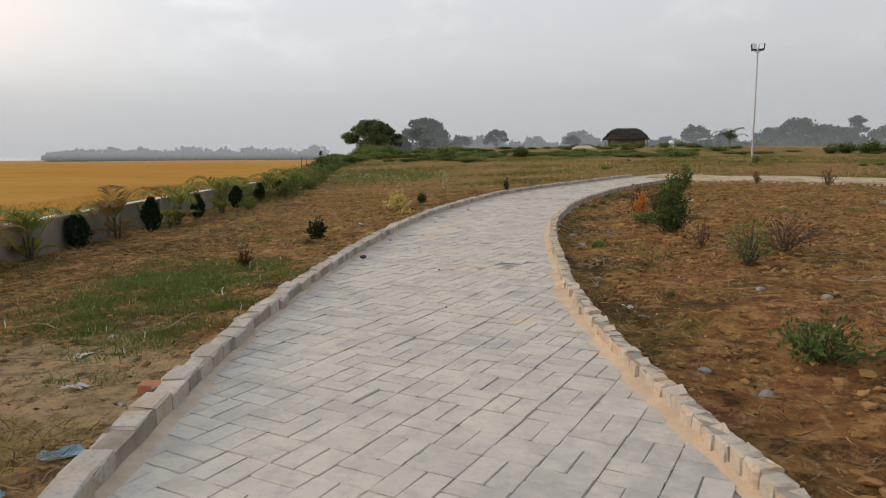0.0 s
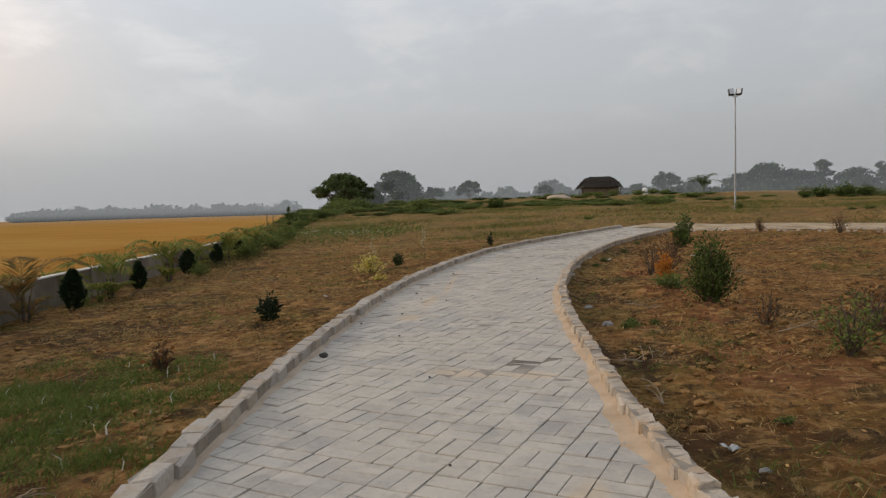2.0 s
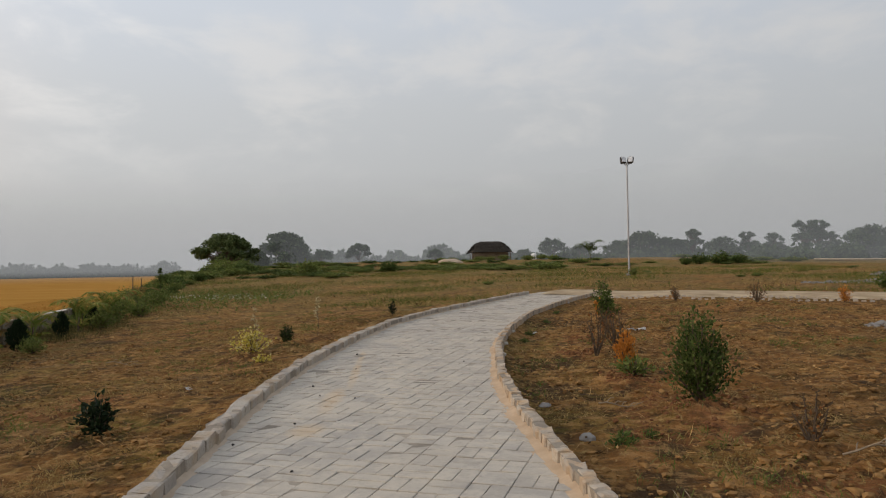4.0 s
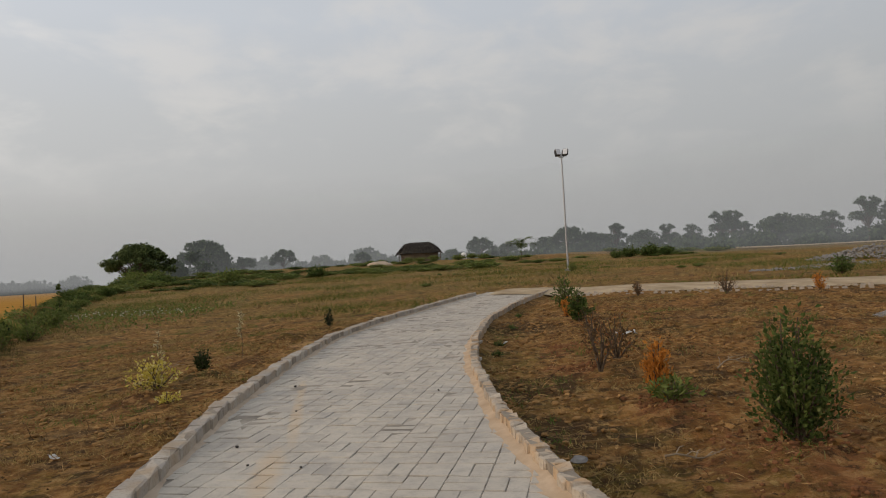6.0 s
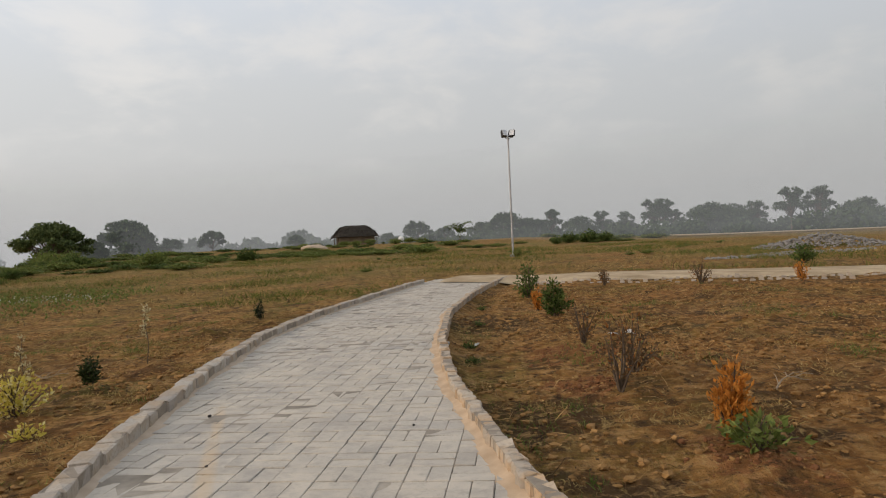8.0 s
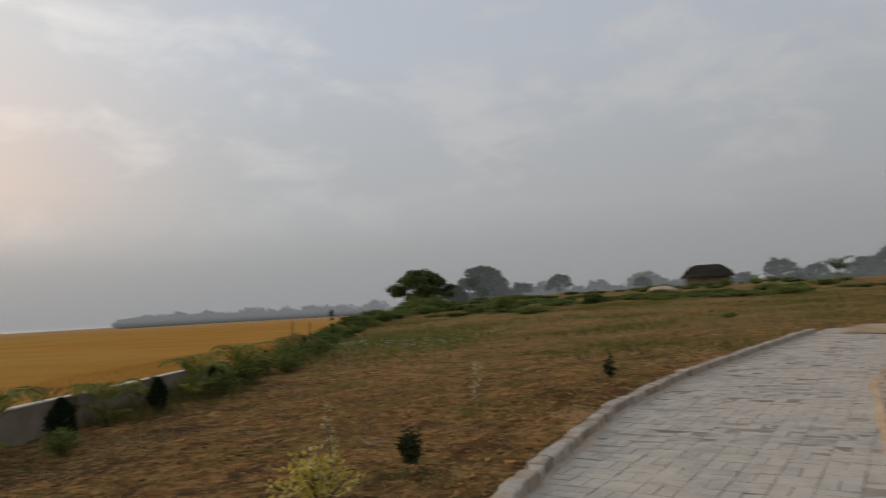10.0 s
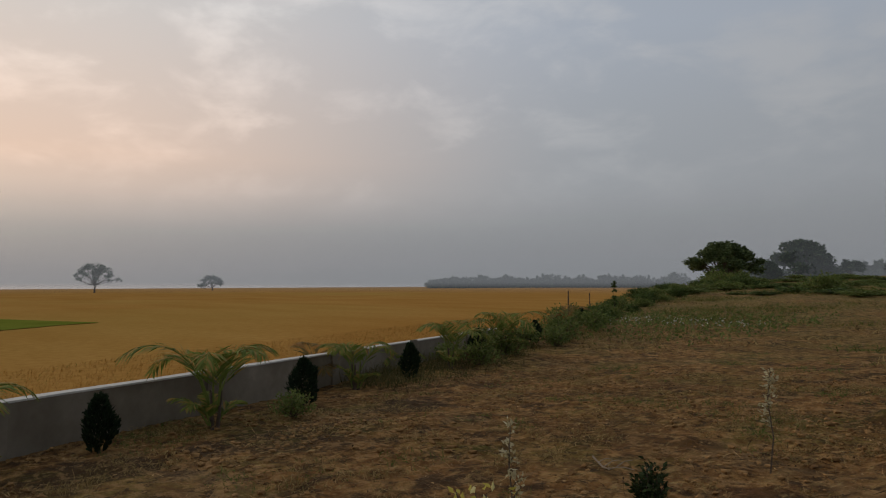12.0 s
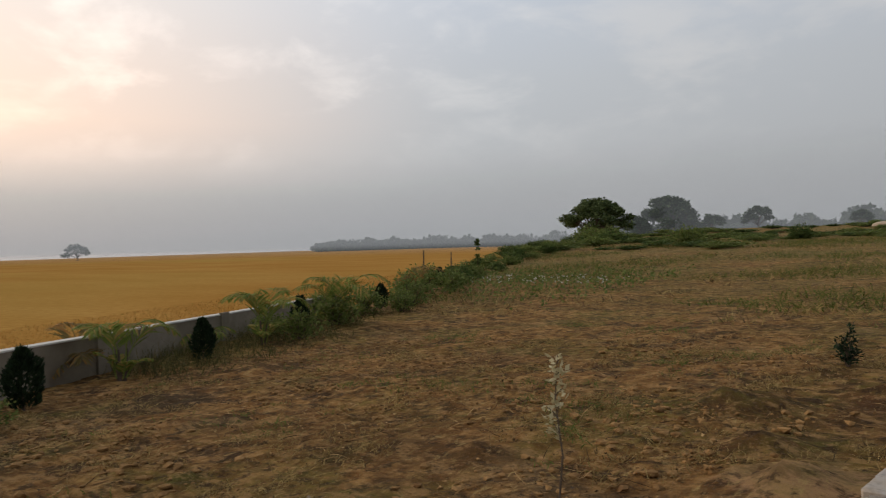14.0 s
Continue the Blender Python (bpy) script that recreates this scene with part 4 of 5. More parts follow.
def open_ground(x, y):
    if any((x - a) ** 2 + (y - b) ** 2 < r * r for a, b, r in BARE):
        return False
    return (y > 34.5 or x < edge_l(y) - 0.22 or (x > edge_r(y) + 0.2 and not (26.5 < y + 0.42 * (x - 5.5) < 32.5 and y > 20))) and beyond_wall(x, y) < -0.12


def scatter(n, x0, x1, y0, y1, rng, dense=None):
    out = []
    while len(out) < n:
        x, y = rng.uniform(x0, x1), rng.uniform(y0, y1)
        if open_ground(x, y) and (dense is None or rng.uniform() < dense(x, y)):
            out.append((x, y))
    return np.array(out)


def turf(name, label, n, box, length, width, material, seed, dense, clump=9, spread=0.07, lean=0.5):
    rng = np.random.default_rng(seed)
    c = scatter(n // clump, *box, rng, dense)
    p = np.repeat(c, clump, 0) + rng.normal(0, spread, (len(c) * clump, 2))
    z = np.repeat(ground_zs(c[:, 0], c[:, 1]), clump) - 0.01
    way = unit(np.c_[rng.normal(0, lean, (len(p), 2)), np.full(len(p), 1.0)])
    size = np.repeat(rng.uniform(0.5, 1.3, (len(c), 1)), clump, 0)
    v, f = blades(np.c_[p, z], way, length * size, width, rng)
    return tagged(new(name, mesh_of(name, v, f, material)), label, "grass", kind="stuff")


def patchy(scale, lo, hi, off):
    return lambda x, y: float(step(noise.noise(Vector((x * scale, y * scale, off))), lo, hi))


def green_left(x, y):
    d = math.hypot((x + 2.0 + 0.42 * (y - 7.8)) / 1.7, (y - 7.9) / 2.3)
    return max(0.0, 1.1 - d) * (0.12 + 0.88 * float(step(noise.noise(Vector((x * 2.0, y * 2.0, 4))), -0.15, 0.3)))


turf("green_grass", "green tufted grass on the verge beside the kerb", 20000, (-5, 0.3, 5.2, 11.5), 0.105, 0.0035, L_GRASS, 81, green_left)
turf("seed_grass", "pale seed heads standing over the green grass", 110, (-4.5, 0.0, 5.6, 10.5), 0.11, 0.006, L_BLOOM, 82, green_left, 1, 0.0, 0.15)
turf("dead_grass", "dry straw-coloured grass on the left verge", 40000, (-10, 1.0, 3.5, 26), 0.075, 0.003, L_DEADGRASS, 83, lambda x, y: patchy(1.1, -0.05, 0.30, 1.0)(x, y) * (0.12 if math.hypot(x + 0.6, y - 5.1) < 1.2 else 1.0), 26, 0.07, 0.9)
turf("dead_grass", "dry straw-coloured grass on the right verge", 20000, (0.8, 8, 4.5, 27), 0.075, 0.003, L_DEADGRASS, 84, patchy(1.0, 0.0, 0.4, 2.0), 24, 0.07, 1.0)
turf("thin_green_grass", "thin green grass in patches on both verges", 24000, (-10, 8, 4, 34), 0.09, 0.003, L_GRASS, 85, patchy(0.6, 0.05, 0.40, 7.0), 18, 0.07, 0.7)
turf("tall_grass", "tall dull grass below the wall", 3600, (-13.5, -9.5, 21.5, 29), 0.30, 0.005, L_WEEDGRASS, 86, lambda x, y: float(step(-beyond_wall(x, y), 2.6, 0.4)), 12, 0.13, 0.45)
turf("meadow_grass", "rough green and brown grass on the far plot", 42000, (-34, 24, 30, 75), 0.26, 0.010, L_MEADOW, 87, patchy(0.16, -0.15, 0.3, 9.0), 10, 0.30, 0.7)
turf("meadow_straw", "straw-coloured grass on the far plot", 12000, (-30, 30, 28, 70), 0.26, 0.010, L_DEADGRASS, 88, patchy(0.2, -0.1, 0.3, 12.0), 10, 0.3, 0.8)
turf("straw_heap", "matted dry straw beside the kerb", 2600, (-1.8, 1.6, 2.4, 4.5), 0.22, 0.003, L_DEADGRASS, 89, lambda x, y: float(step(noise.noise(Vector((x * 1.3, y * 1.3, 5))), -0.1, 0.3)), 12, 0.10, 1.6)


def build_flowers():
    """White flowers over the creeper at the hedge's foot."""
    rng = np.random.default_rng(90)
    c = np.stack([rng.uniform(-16.5, -11, 150), rng.uniform(35.5, 38, 150)], 1)
    base = np.c_[c, ground_zs(c[:, 0], c[:, 1]) + rng.uniform(0.08, 0.2, 150)]
    k = 5
    p = np.repeat(base, k, 0)
    v, f = leaf_quads(p, unit(rng.normal(0, 1, (len(p), 3)) + (0, 0, 0.6)), 0.045, 0.016, rng)
    tagged(new("white_flowers", mesh_of("white_flowers", v, f, L_BLOOM)), "small white flowers on a low creeper", "flower", kind="stuff")
    c = np.stack([rng.uniform(-19, -10, 2600), 36.5 + 2.6 * rng.normal(0, 1, 2600)], 1)
    b = np.c_[c, ground_zs(c[:, 0], c[:, 1]) + rng.uniform(0.0, 0.25, 2600)]
    v, f = leaf_quads(b, unit(rng.normal(0, 1, (2600, 3)) + (0, 0, 0.7)), 0.11, 0.035, rng)
    tagged(new("creeper", mesh_of("creeper", v, f, L_SCRUB)), "low green creeper at the hedge's foot", "creeper", kind="stuff")


build_flowers()


def build_clods():
    rng = np.random.default_rng(91)
    kinds = [lump(1.0, s, 0.5, 1, 0.8) for s in range(8)]
    for name, label, n, box, lo, hi in (("earth_clods", "loose brown clods on the right verge", 15000, (0.7, 15, 4.0, 27), 0.012, 0.055),
                                        ("earth_crumbs", "loose brown clods on the left verge", 6500, (-10, 1, 4, 26), 0.012, 0.05)):
        c = scatter(n, *box, rng, patchy(0.7, -0.3, 0.3, 15.0))
        z = ground_zs(c[:, 0], c[:, 1])
        vs, fs, k0 = [], [], 0
        for i in range(n):
            v, f = kinds[i % 8]
            r = lo + (hi - lo) * rng.uniform() ** 3
            a = rng.uniform(0, 6.28)
            ca, sa = math.cos(a) * r, math.sin(a) * r
            vs.append(np.stack([v[:, 0] * ca - v[:, 1] * sa + c[i, 0], v[:, 0] * sa + v[:, 1] * ca + c[i, 1], v[:, 2] * r + z[i] + 0.2 * r], 1))
            fs += [(a + k0, b + k0, d + k0) for a, b, d in f]
            k0 += len(v)
        tagged(new(name, mesh_of(name, np.concatenate(vs), fs, M_CLOD)), label, "clod", kind="stuff")


build_clods()


def build_litter():
    """Fallen leaves and broken straw lying about."""
    rng = np.random.default_rng(96)
    for name, label, n, box, off in (("leaf_litter", "fallen dry leaves and broken stalks on the right verge", 17000, (0.7, 14, 4.0, 27), 21.0), ("leaf_litter", "fallen dry leaves and broken stalks on the left verge", 8000, (-10.5, 1, 3.5, 27), 23.0)):
        c = scatter(n, *box, rng, patchy(0.8, -0.35, 0.25, off))
        b = np.c_[c, ground_zs(c[:, 0], c[:, 1]) + rng.uniform(0.004, 0.03, n)]
        way = unit(np.c_[rng.normal(0, 1, (n, 2)), rng.normal(0.12, 0.28, n)])
        straw = rng.uniform(0, 1, (n, 1)) < 0.6
        v, f = leaf_quads(b, way, np.where(straw, 0.16, 0.034), np.where(straw, 0.0032, 0.010), rng)
        tagged(new(name, mesh_of(name, v, f, L_LITTER)), label, "litter", kind="stuff")


build_litter()


def build_dug_earth():
    """Crumbled earth thrown up round the planted hollows."""
    rng = np.random.default_rng(94)
    kinds = [lump(1.0, s + 50, 0.6, 1) for s in range(6)]
    for name, label, mat, spots in (("red_crumbs", "crumbled red earth round the plants", M_REDEARTH, ((2.75, 13.0, 0.6), (2.3, 14.5, 0.4), (2.2, 18.4, 0.6), (2.5, 12.2, 0.5), (1.9, 16.7, 0.3))),
                                    ("brown_crumbs", "crumbled brown earth round dug hollows", M_CLOD, ((-2.7, 12.0, 0.36), (-3.3, 16.8, 0.5), (-3.2, 18.1, 0.42), (-2.7, 21.0, 0.45), (-2.9, 19.3, 0.4), (-2.15, 9.2, 0.4), (-3.1, 22.3, 0.5), (-6.0, 21.0, 0.6), (-7.2, 15.2, 0.7)))):
        vs, fs, k0 = [], [], 0
        for cx, cy, r in spots:
            for i in range(80):
                a, u = rng.uniform(0, 6.28), abs(rng.normal(0.62, 0.3))
                x, y = cx + r * u * math.cos(a), cy + r * u * math.sin(a)
                if not open_ground(x, y):
                    continue
                q = 0.006 + 0.022 * rng.uniform() ** 3
                v, f = kinds[i % 6]
                vs.append(v * q + (x, y, ground_z(x, y) + 0.3 * q + 0.05 * max(0, 1 - abs(u - 0.62) * 3)))
                vs.append(v * (q * 1.2) + (x, y, ground_z(x, y) + 0.1 * q))
                for _ in range(2):
                    fs += [tuple(k + k0 for k in p) for p in f]
                    k0 += len(v)
        tagged(new(name, mesh_of(name, np.concatenate(vs), fs, mat)), label, "earth", kind="stuff")


M_REDEARTH = plain("red_earth", (0.13, 0.060, 0.028), (0.26, 0.115, 0.052), 5, 0.95, 0.03)
build_dug_earth()


def build_rice():
    rng = np.random.default_rng(92)
    n = 90000
    s, w = rng.uniform(-17, 60, n), 0.35 + 12 * rng.uniform(0, 1, n) ** 1.7
    p = WALL_P + np.outer(s, WALL_D) + np.outer(w, WALL_N)
    way = unit(np.c_[rng.normal(0, 0.35, (n, 2)), np.ones(n)])
    v, f = blades(np.c_[p, np.full(n, FIELD_Z - 0.02)], way, 0.15, 0.006, rng)
    tagged(new("rice_crop", mesh_of("rice_crop", v, f, L_RICE)), "ripe golden rice standing in the field behind the wall", "crop", kind="stuff")


build_rice()

# ---- litter and stones ----


def scrap(name, label, x, y, w, d, material, seed, category="litter"):
    """A crumpled piece of thin plastic."""
    rng = np.random.default_rng(seed)
    n = 7
    vs = []
    for j in range(n):
        for i in range(n):
            u, v = (i / (n - 1) - 0.5) * w, (j / (n - 1) - 0.5) * d
            a = seed * 1.1
            px, py = x + u * math.cos(a) - v * math.sin(a) + rng.normal(0, 0.008), y + u * math.sin(a) + v * math.cos(a) + rng.normal(0, 0.008)
            vs.append((px, py, ground_z(px, py) + 0.015 + 0.045 * abs(noise.noise(Vector((u * 14, v * 14, seed))))))
    fs = [(j * n + i, j * n + i + 1, (j + 1) * n + i + 1, (j + 1) * n + i) for j in range(n - 1) for i in range(n - 1)]
    bm = bmesh.new()
    bv = [bm.verts.new(v) for v in vs]
    for f in fs:
        bm.faces.new([bv[i] for i in f])
    bmesh.ops.solidify(bm, geom=bm.faces[:], thickness=0.004)
    me = bpy.data.meshes.new(name)
    bm.to_mesh(me)
    bm.free()
    me.materials.append(material)
    return tagged(new(name, me), label, category)


scrap("plastic_wrapper", "crumpled blue and white plastic wrapper beside the kerb", 0.42, 4.25, 0.20, 0.13, M_BLUE, 1)
scrap("plastic_bag", "torn pale blue plastic bag beside the kerb", 0.55, 3.75, 0.22, 0.12, M_BLUE, 2)
scrap("paper_scrap", "crumpled white paper on dry straw", -0.42, 5.1, 0.16, 0.10, M_WHITE, 3)
scrap("paper_scrap", "flat white scrap on bare earth", -1.0, 5.7, 0.12, 0.07, M_WHITE, 4)
scrap("paper_scrap", "crumpled white paper in the green grass", -1.72, 7.7, 0.10, 0.10, M_WHITE, 5)
scrap("plastic_bag", "crumpled white plastic bag on the red earth", 3.02, 19.3, 0.34, 0.16, M_WHITE, 6)
scrap("paper_scrap", "small white scrap by the kerb", 1.15, 19.6, 0.10, 0.06, M_WHITE, 7)
scrap("paper_scrap", "small pale scrap on the verge", -2.85, 14.0, 0.16, 0.05, M_WHITE, 8)
scrap("paper_scrap", "small white scrap on the bare earth", 2.75, 8.2, 0.10, 0.05, M_WHITE, 9)


def stone(x, y, r, seed, material, label, z, group):
    v, f = lump(r, seed, 0.6, 2)
    ob = tagged(new("stone", mesh_of("stone", v, f, material)), label, "stone", group)
    ob.matrix_basis = pose(x, y, z + 0.45 * r, 0, 0, seed * 40)


for i, (x, y, r) in enumerate([(-0.60, 9.6, 0.045), (-0.95, 11.2, 0.022), (-1.15, 13.6, 0.028), (-0.72, 11.9, 0.022), (-0.25, 10.6, 0.02), (-1.35, 16.1, 0.03), (-0.9, 13.1, 0.02), (0.6, 9.1, 0.02), (1.3, 7.4, 0.018), (-1.0, 14.8, 0.02), (0.3, 15.5, 0.022), (-0.5, 13.0, 0.02)]):
    stone(x, y, r * (0.9 if i == 0 else 0.6), i + 1, M_DARKSTONE, "small dark stone lying on the paving", float(rise(y)) + 0.004, "stones on the paving")
for i, (x, y, r) in enumerate([(1.75, 11.9, 0.08), (3.4, 6.6, 0.045), (3.75, 6.3, 0.055), (2.9, 7.9, 0.04), (3.9, 9.0, 0.05), (-1.2, 6.2, 0.05), (1.4, 13.2, 0.06), (4.4, 8.6, 0.06)]):
    stone(x, y, r, i + 30, M_STONE, "pale grey stone on the bare earth", ground_z(x, y) - 0.02, "stones on the verge")


def dry_branch(x, y, turn, length, seed):
    """A dead forked branch on the ground."""
    rng = np.random.default_rng(seed)
    ob = thing("dry_branch", "dead pale forked branch lying on the dry verge", "branch", pose(x, y, ground_z(x, y), 0, 0, turn), "dead branches on the verge")
    p = [(length * u, 0.08 * length * math.sin(4 * u + seed), 0.03 + 0.06 * math.sin(3 * u + seed) ** 2) for u in np.linspace(0, 1, 7)]
    part("limb", tube(p, np.linspace(0.009, 0.003, 7), 5), M_TWIG, ob)
    for k in range(4):
        b = np.array(p[1 + k])
        e = b + np.array([0.22, rng.choice((-1, 1)) * 0.2, rng.uniform(0.02, 0.16)]) * length * rng.uniform(0.6, 1.2)
        part("twig", tube([b, (b + e) / 2 + (0, 0, 0.02), e], [0.005, 0.004, 0.002], 4), M_TWIG, ob)


M_TWIG = plain("dead_wood", (0.22, 0.165, 0.11), (0.36, 0.285, 0.20), 20)
for k, (x, y, turn, length) in enumerate([(-1.6, 5.3, 20, 0.9), (-1.3, 4.4, -15, 0.8), (-0.9, 6.3, 70, 0.5), (-2.4, 6.2, 10, 0.7), (2.05, 9.9, 60, 0.6), (2.4, 8.9, 110, 0.45), (3.4, 11.2, 20, 0.5), (1.9, 12.9, 10, 0.45), (4.6, 9.6, -20, 0.6), (3.3, 16.0, 35, 0.5), (-5.6, 16.4, 15, 0.6), (-4.4, 19.2, -10, 0.5)]):
    dry_branch(x, y, turn, length, 500 + k)
for k in range(14):  # rubble at the kerb's broken end
    a = 2.4 * k
    stone(0.52 + 0.22 * math.cos(a) * (k / 14), 4.85 + 0.30 * math.sin(a) * (k / 14), 0.012 + 0.012 * ((k * 7) % 5) / 5, k + 60, M_STONE, "crumb of mortar rubble beside the kerb", float(rise(4.9)) + 0.004 if k % 2 else ground_z(0.5, 4.85), "mortar rubble")


def build_gravel():
    rng = np.random.default_rng(93)
    kinds = [lump(1.0, s + 20, 0.7, 1) for s in range(6)]
    for name, label, cx, cy, w, d, h, n in (("gravel_heap", "heap of grey crushed stone on the far plot", 21.5, 45.5, 3.4, 2.2, 0.75, 1100), ("gravel_spread", "spread of grey crushed stone", 16.5, 39.0, 4.8, 0.9, 0.08, 600),
                                           ("gravel_heap", "low heap of grey crushed stone beside the sandy road", 8.1, 19.6, 1.0, 0.7, 0.22, 600)):
        vs, fs, k0 = [], [], 0
        for i in range(n):
            a, u = rng.uniform(0, 6.28), math.sqrt(rng.uniform())
            x, y = cx + w * u * math.cos(a) - 0.3 * d * u * math.sin(a), cy + d * u * math.sin(a) + 0.4 * w * u * math.cos(a) * (name != "gravel_heap")
            r = rng.uniform(0.03, 0.08) * (0.7 if cx < 10 else 1.1)
            z = ground_z(x, y) + h * (1 - u) * rng.uniform(0.85, 1.0)
            v, f = kinds[i % 6]
            vs.append(v * r + (x, y, z))
            fs += [tuple(k + k0 for k in q) for q in f]
            k0 += len(v)
        tagged(new(name, mesh_of(name, np.concatenate(vs), fs, M_STONE)), label, "gravel", kind="stuff")


build_gravel()

# ---- floodlight mast ----
PX, PY = 6.36, 51.9


def build_mast():
    z0 = ground_z(PX, PY)
    mast = thing("floodlight_mast", "tall slim galvanised mast with four floodlights", "lamp post", pose(PX, PY, z0))
    h = 8.1 - z0
    part("base_plate", joined(tube([(0, 0, -0.1), (0, 0, 0.12)], [0.22, 0.20], 8)), M_STONE, mast, "concrete footing")
    part("pole", tube([(0, 0, 0.0), (0, 0, h * 0.5), (0, 0, h - 0.15)], [0.066, 0.055, 0.042], 12), M_STEEL, mast)
    part("crossarm", joined(tube([(-0.30, 0, h - 0.05), (0, 0, h - 0.28), (0.30, 0, h - 0.05)], [0.03, 0.035, 0.03], 6), tube([(0, -0.3, h - 0.1), (0, 0.3, h - 0.1)], [0.03, 0.03], 6)), M_STEEL, mast)
    for x, y, a in ((-0.24, -0.16, 25), (0.24, -0.16, -25), (-0.22, 0.2, 150), (0.22, 0.2, 210)):
        m = Matrix.Translation((x, y, h + 0.08)) @ Euler((radians(-18), 0, radians(a))).to_matrix().to_4x4()
        bm = bmesh.new()
        bmesh.ops.create_cube(bm, size=1.0, matrix=m @ Matrix.Diagonal((0.33, 0.16, 0.40, 1)))
        bmesh.ops.bevel(bm, geom=bm.edges[:], offset=0.025, segments=1, affect="EDGES")
        lamp = part("floodlight", bm, M_LAMP, mast)
        bm = bmesh.new()
        bmesh.ops.create_cube(bm, size=1.0, matrix=m @ Matrix.Translation((0, -0.085, 0)) @ Matrix.Diagonal((0.28, 0.02, 0.34, 1)))
        part("lens", bm, M_LENS, lamp, "glass lens")


build_mast()
plant(copy_thing(weed_a, at(PX + 0.2, PY - 0.3, 20, 0.7)), PX + 0.2, PY - 0.3, 20, 0.7)

# ---- thatched hut ----


def build_hut(x, y):
    z0 = ground_z(x, y) - 0.1
    hut = thing("thatched_hut", "small mud hut with a dark drooping thatched roof", "hut", pose(x, y, z0, 0, 0, 12))
    w, d, h = 2.6, 2.0, 1.55
    for sx, sy, lx, ly in ((0, -d, w, 0.1), (0, d, w, 0.1), (-w, 0, 0.1, d), (w, 0, 0.1, d)):
        bm = bmesh.new()
        bmesh.ops.create_cube(bm, size=2.0, matrix=Matrix.Translation((sx, sy, h / 2)) @ Matrix.Diagonal((lx + (0.1 if ly == 0.1 else -0.1), ly, h / 2, 1)))
        part("mud_wall", bm, M_MUD, hut)
    vs, n = [], 32
    rings = [(1.35, 1.35), (1.15, 1.75), (0.80, 2.35), (0.42, 2.85), (0.08, 3.1)]
    for u, z in rings:
        for k in range(n):
            a = 2 * math.pi * k / n
            q = 1 + 0.07 * noise.noise(Vector((math.cos(a) * 3, math.sin(a) * 3, z * 2)))
            sq = max(abs(math.cos(a)), abs(math.sin(a))) ** -0.55
            vs.append((w * u * q * sq * math.cos(a) + 1.1 * (1.35 - u) * math.cos(a), d * u * q * sq * math.sin(a), z + 0.10 * noise.noise(Vector((a * 3, z, 5)))))
    fs = [(r * n + k, r * n + (k + 1) % n, (r + 1) * n + (k + 1) % n, (r + 1) * n + k) for r in range(len(rings) - 1) for k in range(n)]
    fs += [tuple(range((len(rings) - 1) * n, len(rings) * n)), tuple(range(n - 1, -1, -1))]
    part("thatched_roof", (vs, fs), M_THATCH, hut, "dark weathered thatch")
    rng = np.random.default_rng(120)
    a, u = rng.uniform(0, 2 * math.pi, 900), rng.uniform(0.3, 1.36, 900)
    sq = np.maximum(np.abs(np.cos(a)), np.abs(np.sin(a))) ** -0.55
    b = np.stack([(w * u * sq + 1.1 * (1.35 - u)) * np.cos(a), d * u * sq * np.sin(a), np.interp(u, [0.08, 0.42, 0.80, 1.15, 1.35], [3.1, 2.87, 2.38, 1.78, 1.38])], 1)
    way = unit(np.stack([np.cos(a) * 0.8, np.sin(a) * 0.8, -0.65 + rng.normal(0, 0.25, 900)], 1))
    part("loose_straw", leaf_quads(b, way, 0.5, 0.05, rng), M_THATCH, hut, "ragged straw ends of the thatch")
    for sx in (-1, 1):
        for sy in (-1, 1):
            part("post", tube([(sx * w * 1.15, sy * d * 1.15, -0.2), (sx * w * 1.15, sy * d * 1.15, 1.5)], [0.07, 0.06], 6), M_BARK, hut)


build_hut(-8.3, 119.0)
tank = thing("white_tank", "small white tank on the bank near the hut", "tank", pose(-1.2, 116, ground_z(-1.2, 116)))
part("body", tube([(0, 0, -0.1), (0, 0, 0.75), (0, 0, 0.95), (0, 0, 1.0)], [0.42, 0.42, 0.30, 0.12], 14), M_WHITE, tank)
v, f = lump(1.8, 11, 0.42, 3, 0.5)
mound = tagged(new("earth_mound", mesh_of("earth_mound", v, f, M_SAND, True)), "pale orange earth mound among scrub", "earth mound")
mound.matrix_basis = pose(-12.3, 103, ground_z(-12.3, 103) - 0.1)

# ---- scrub of the middle distance ----
scrub_a = bush("scrub_bush", "wild green scrub bush on the far plot", 101, 1.3, 2.4, 0.24, L_SCRUB, 900, 16, group="scrub on the far plot", split=False)
scrub_b = bush("scrub_bush", "olive green scrub bush on the far plot", 102, 1.1, 2.0, 0.22, L_BUSH, 800, 15, group="scrub on the far plot", split=False)
plant(scrub_a, -20, 66)
plant(scrub_b, -14, 72)
rng = np.random.default_rng(103)
for i in range(190):
    if i < 110:
        x, y = rng.uniform(-42, 2), rng.uniform(70, 108)
    elif i < 140:
        x, y = rng.uniform(-36, -14), rng.uniform(56, 74)
    elif i < 170:
        x, y = rng.uniform(2, 34), rng.uniform(84, 112)
    else:
        x, y = rng.uniform(-12, 26), rng.uniform(40, 70)
    if beyond_wall(x, y) > -1:
        continue
    s = rng.uniform(0.5, 1.0) * (0.30 if i >= 170 else 0.9)
    m = Matrix.LocRotScale((x, y, ground_z(x, y)), Euler((0, 0, 0.8 * i)), (s * (1.0 if i >= 170 else 1.8), s * (1.0 if i >= 170 else 1.5), s * rng.uniform(0.35, 0.62)))
    copy_thing((scrub_a, scrub_b)[i % 3 == 0], m)
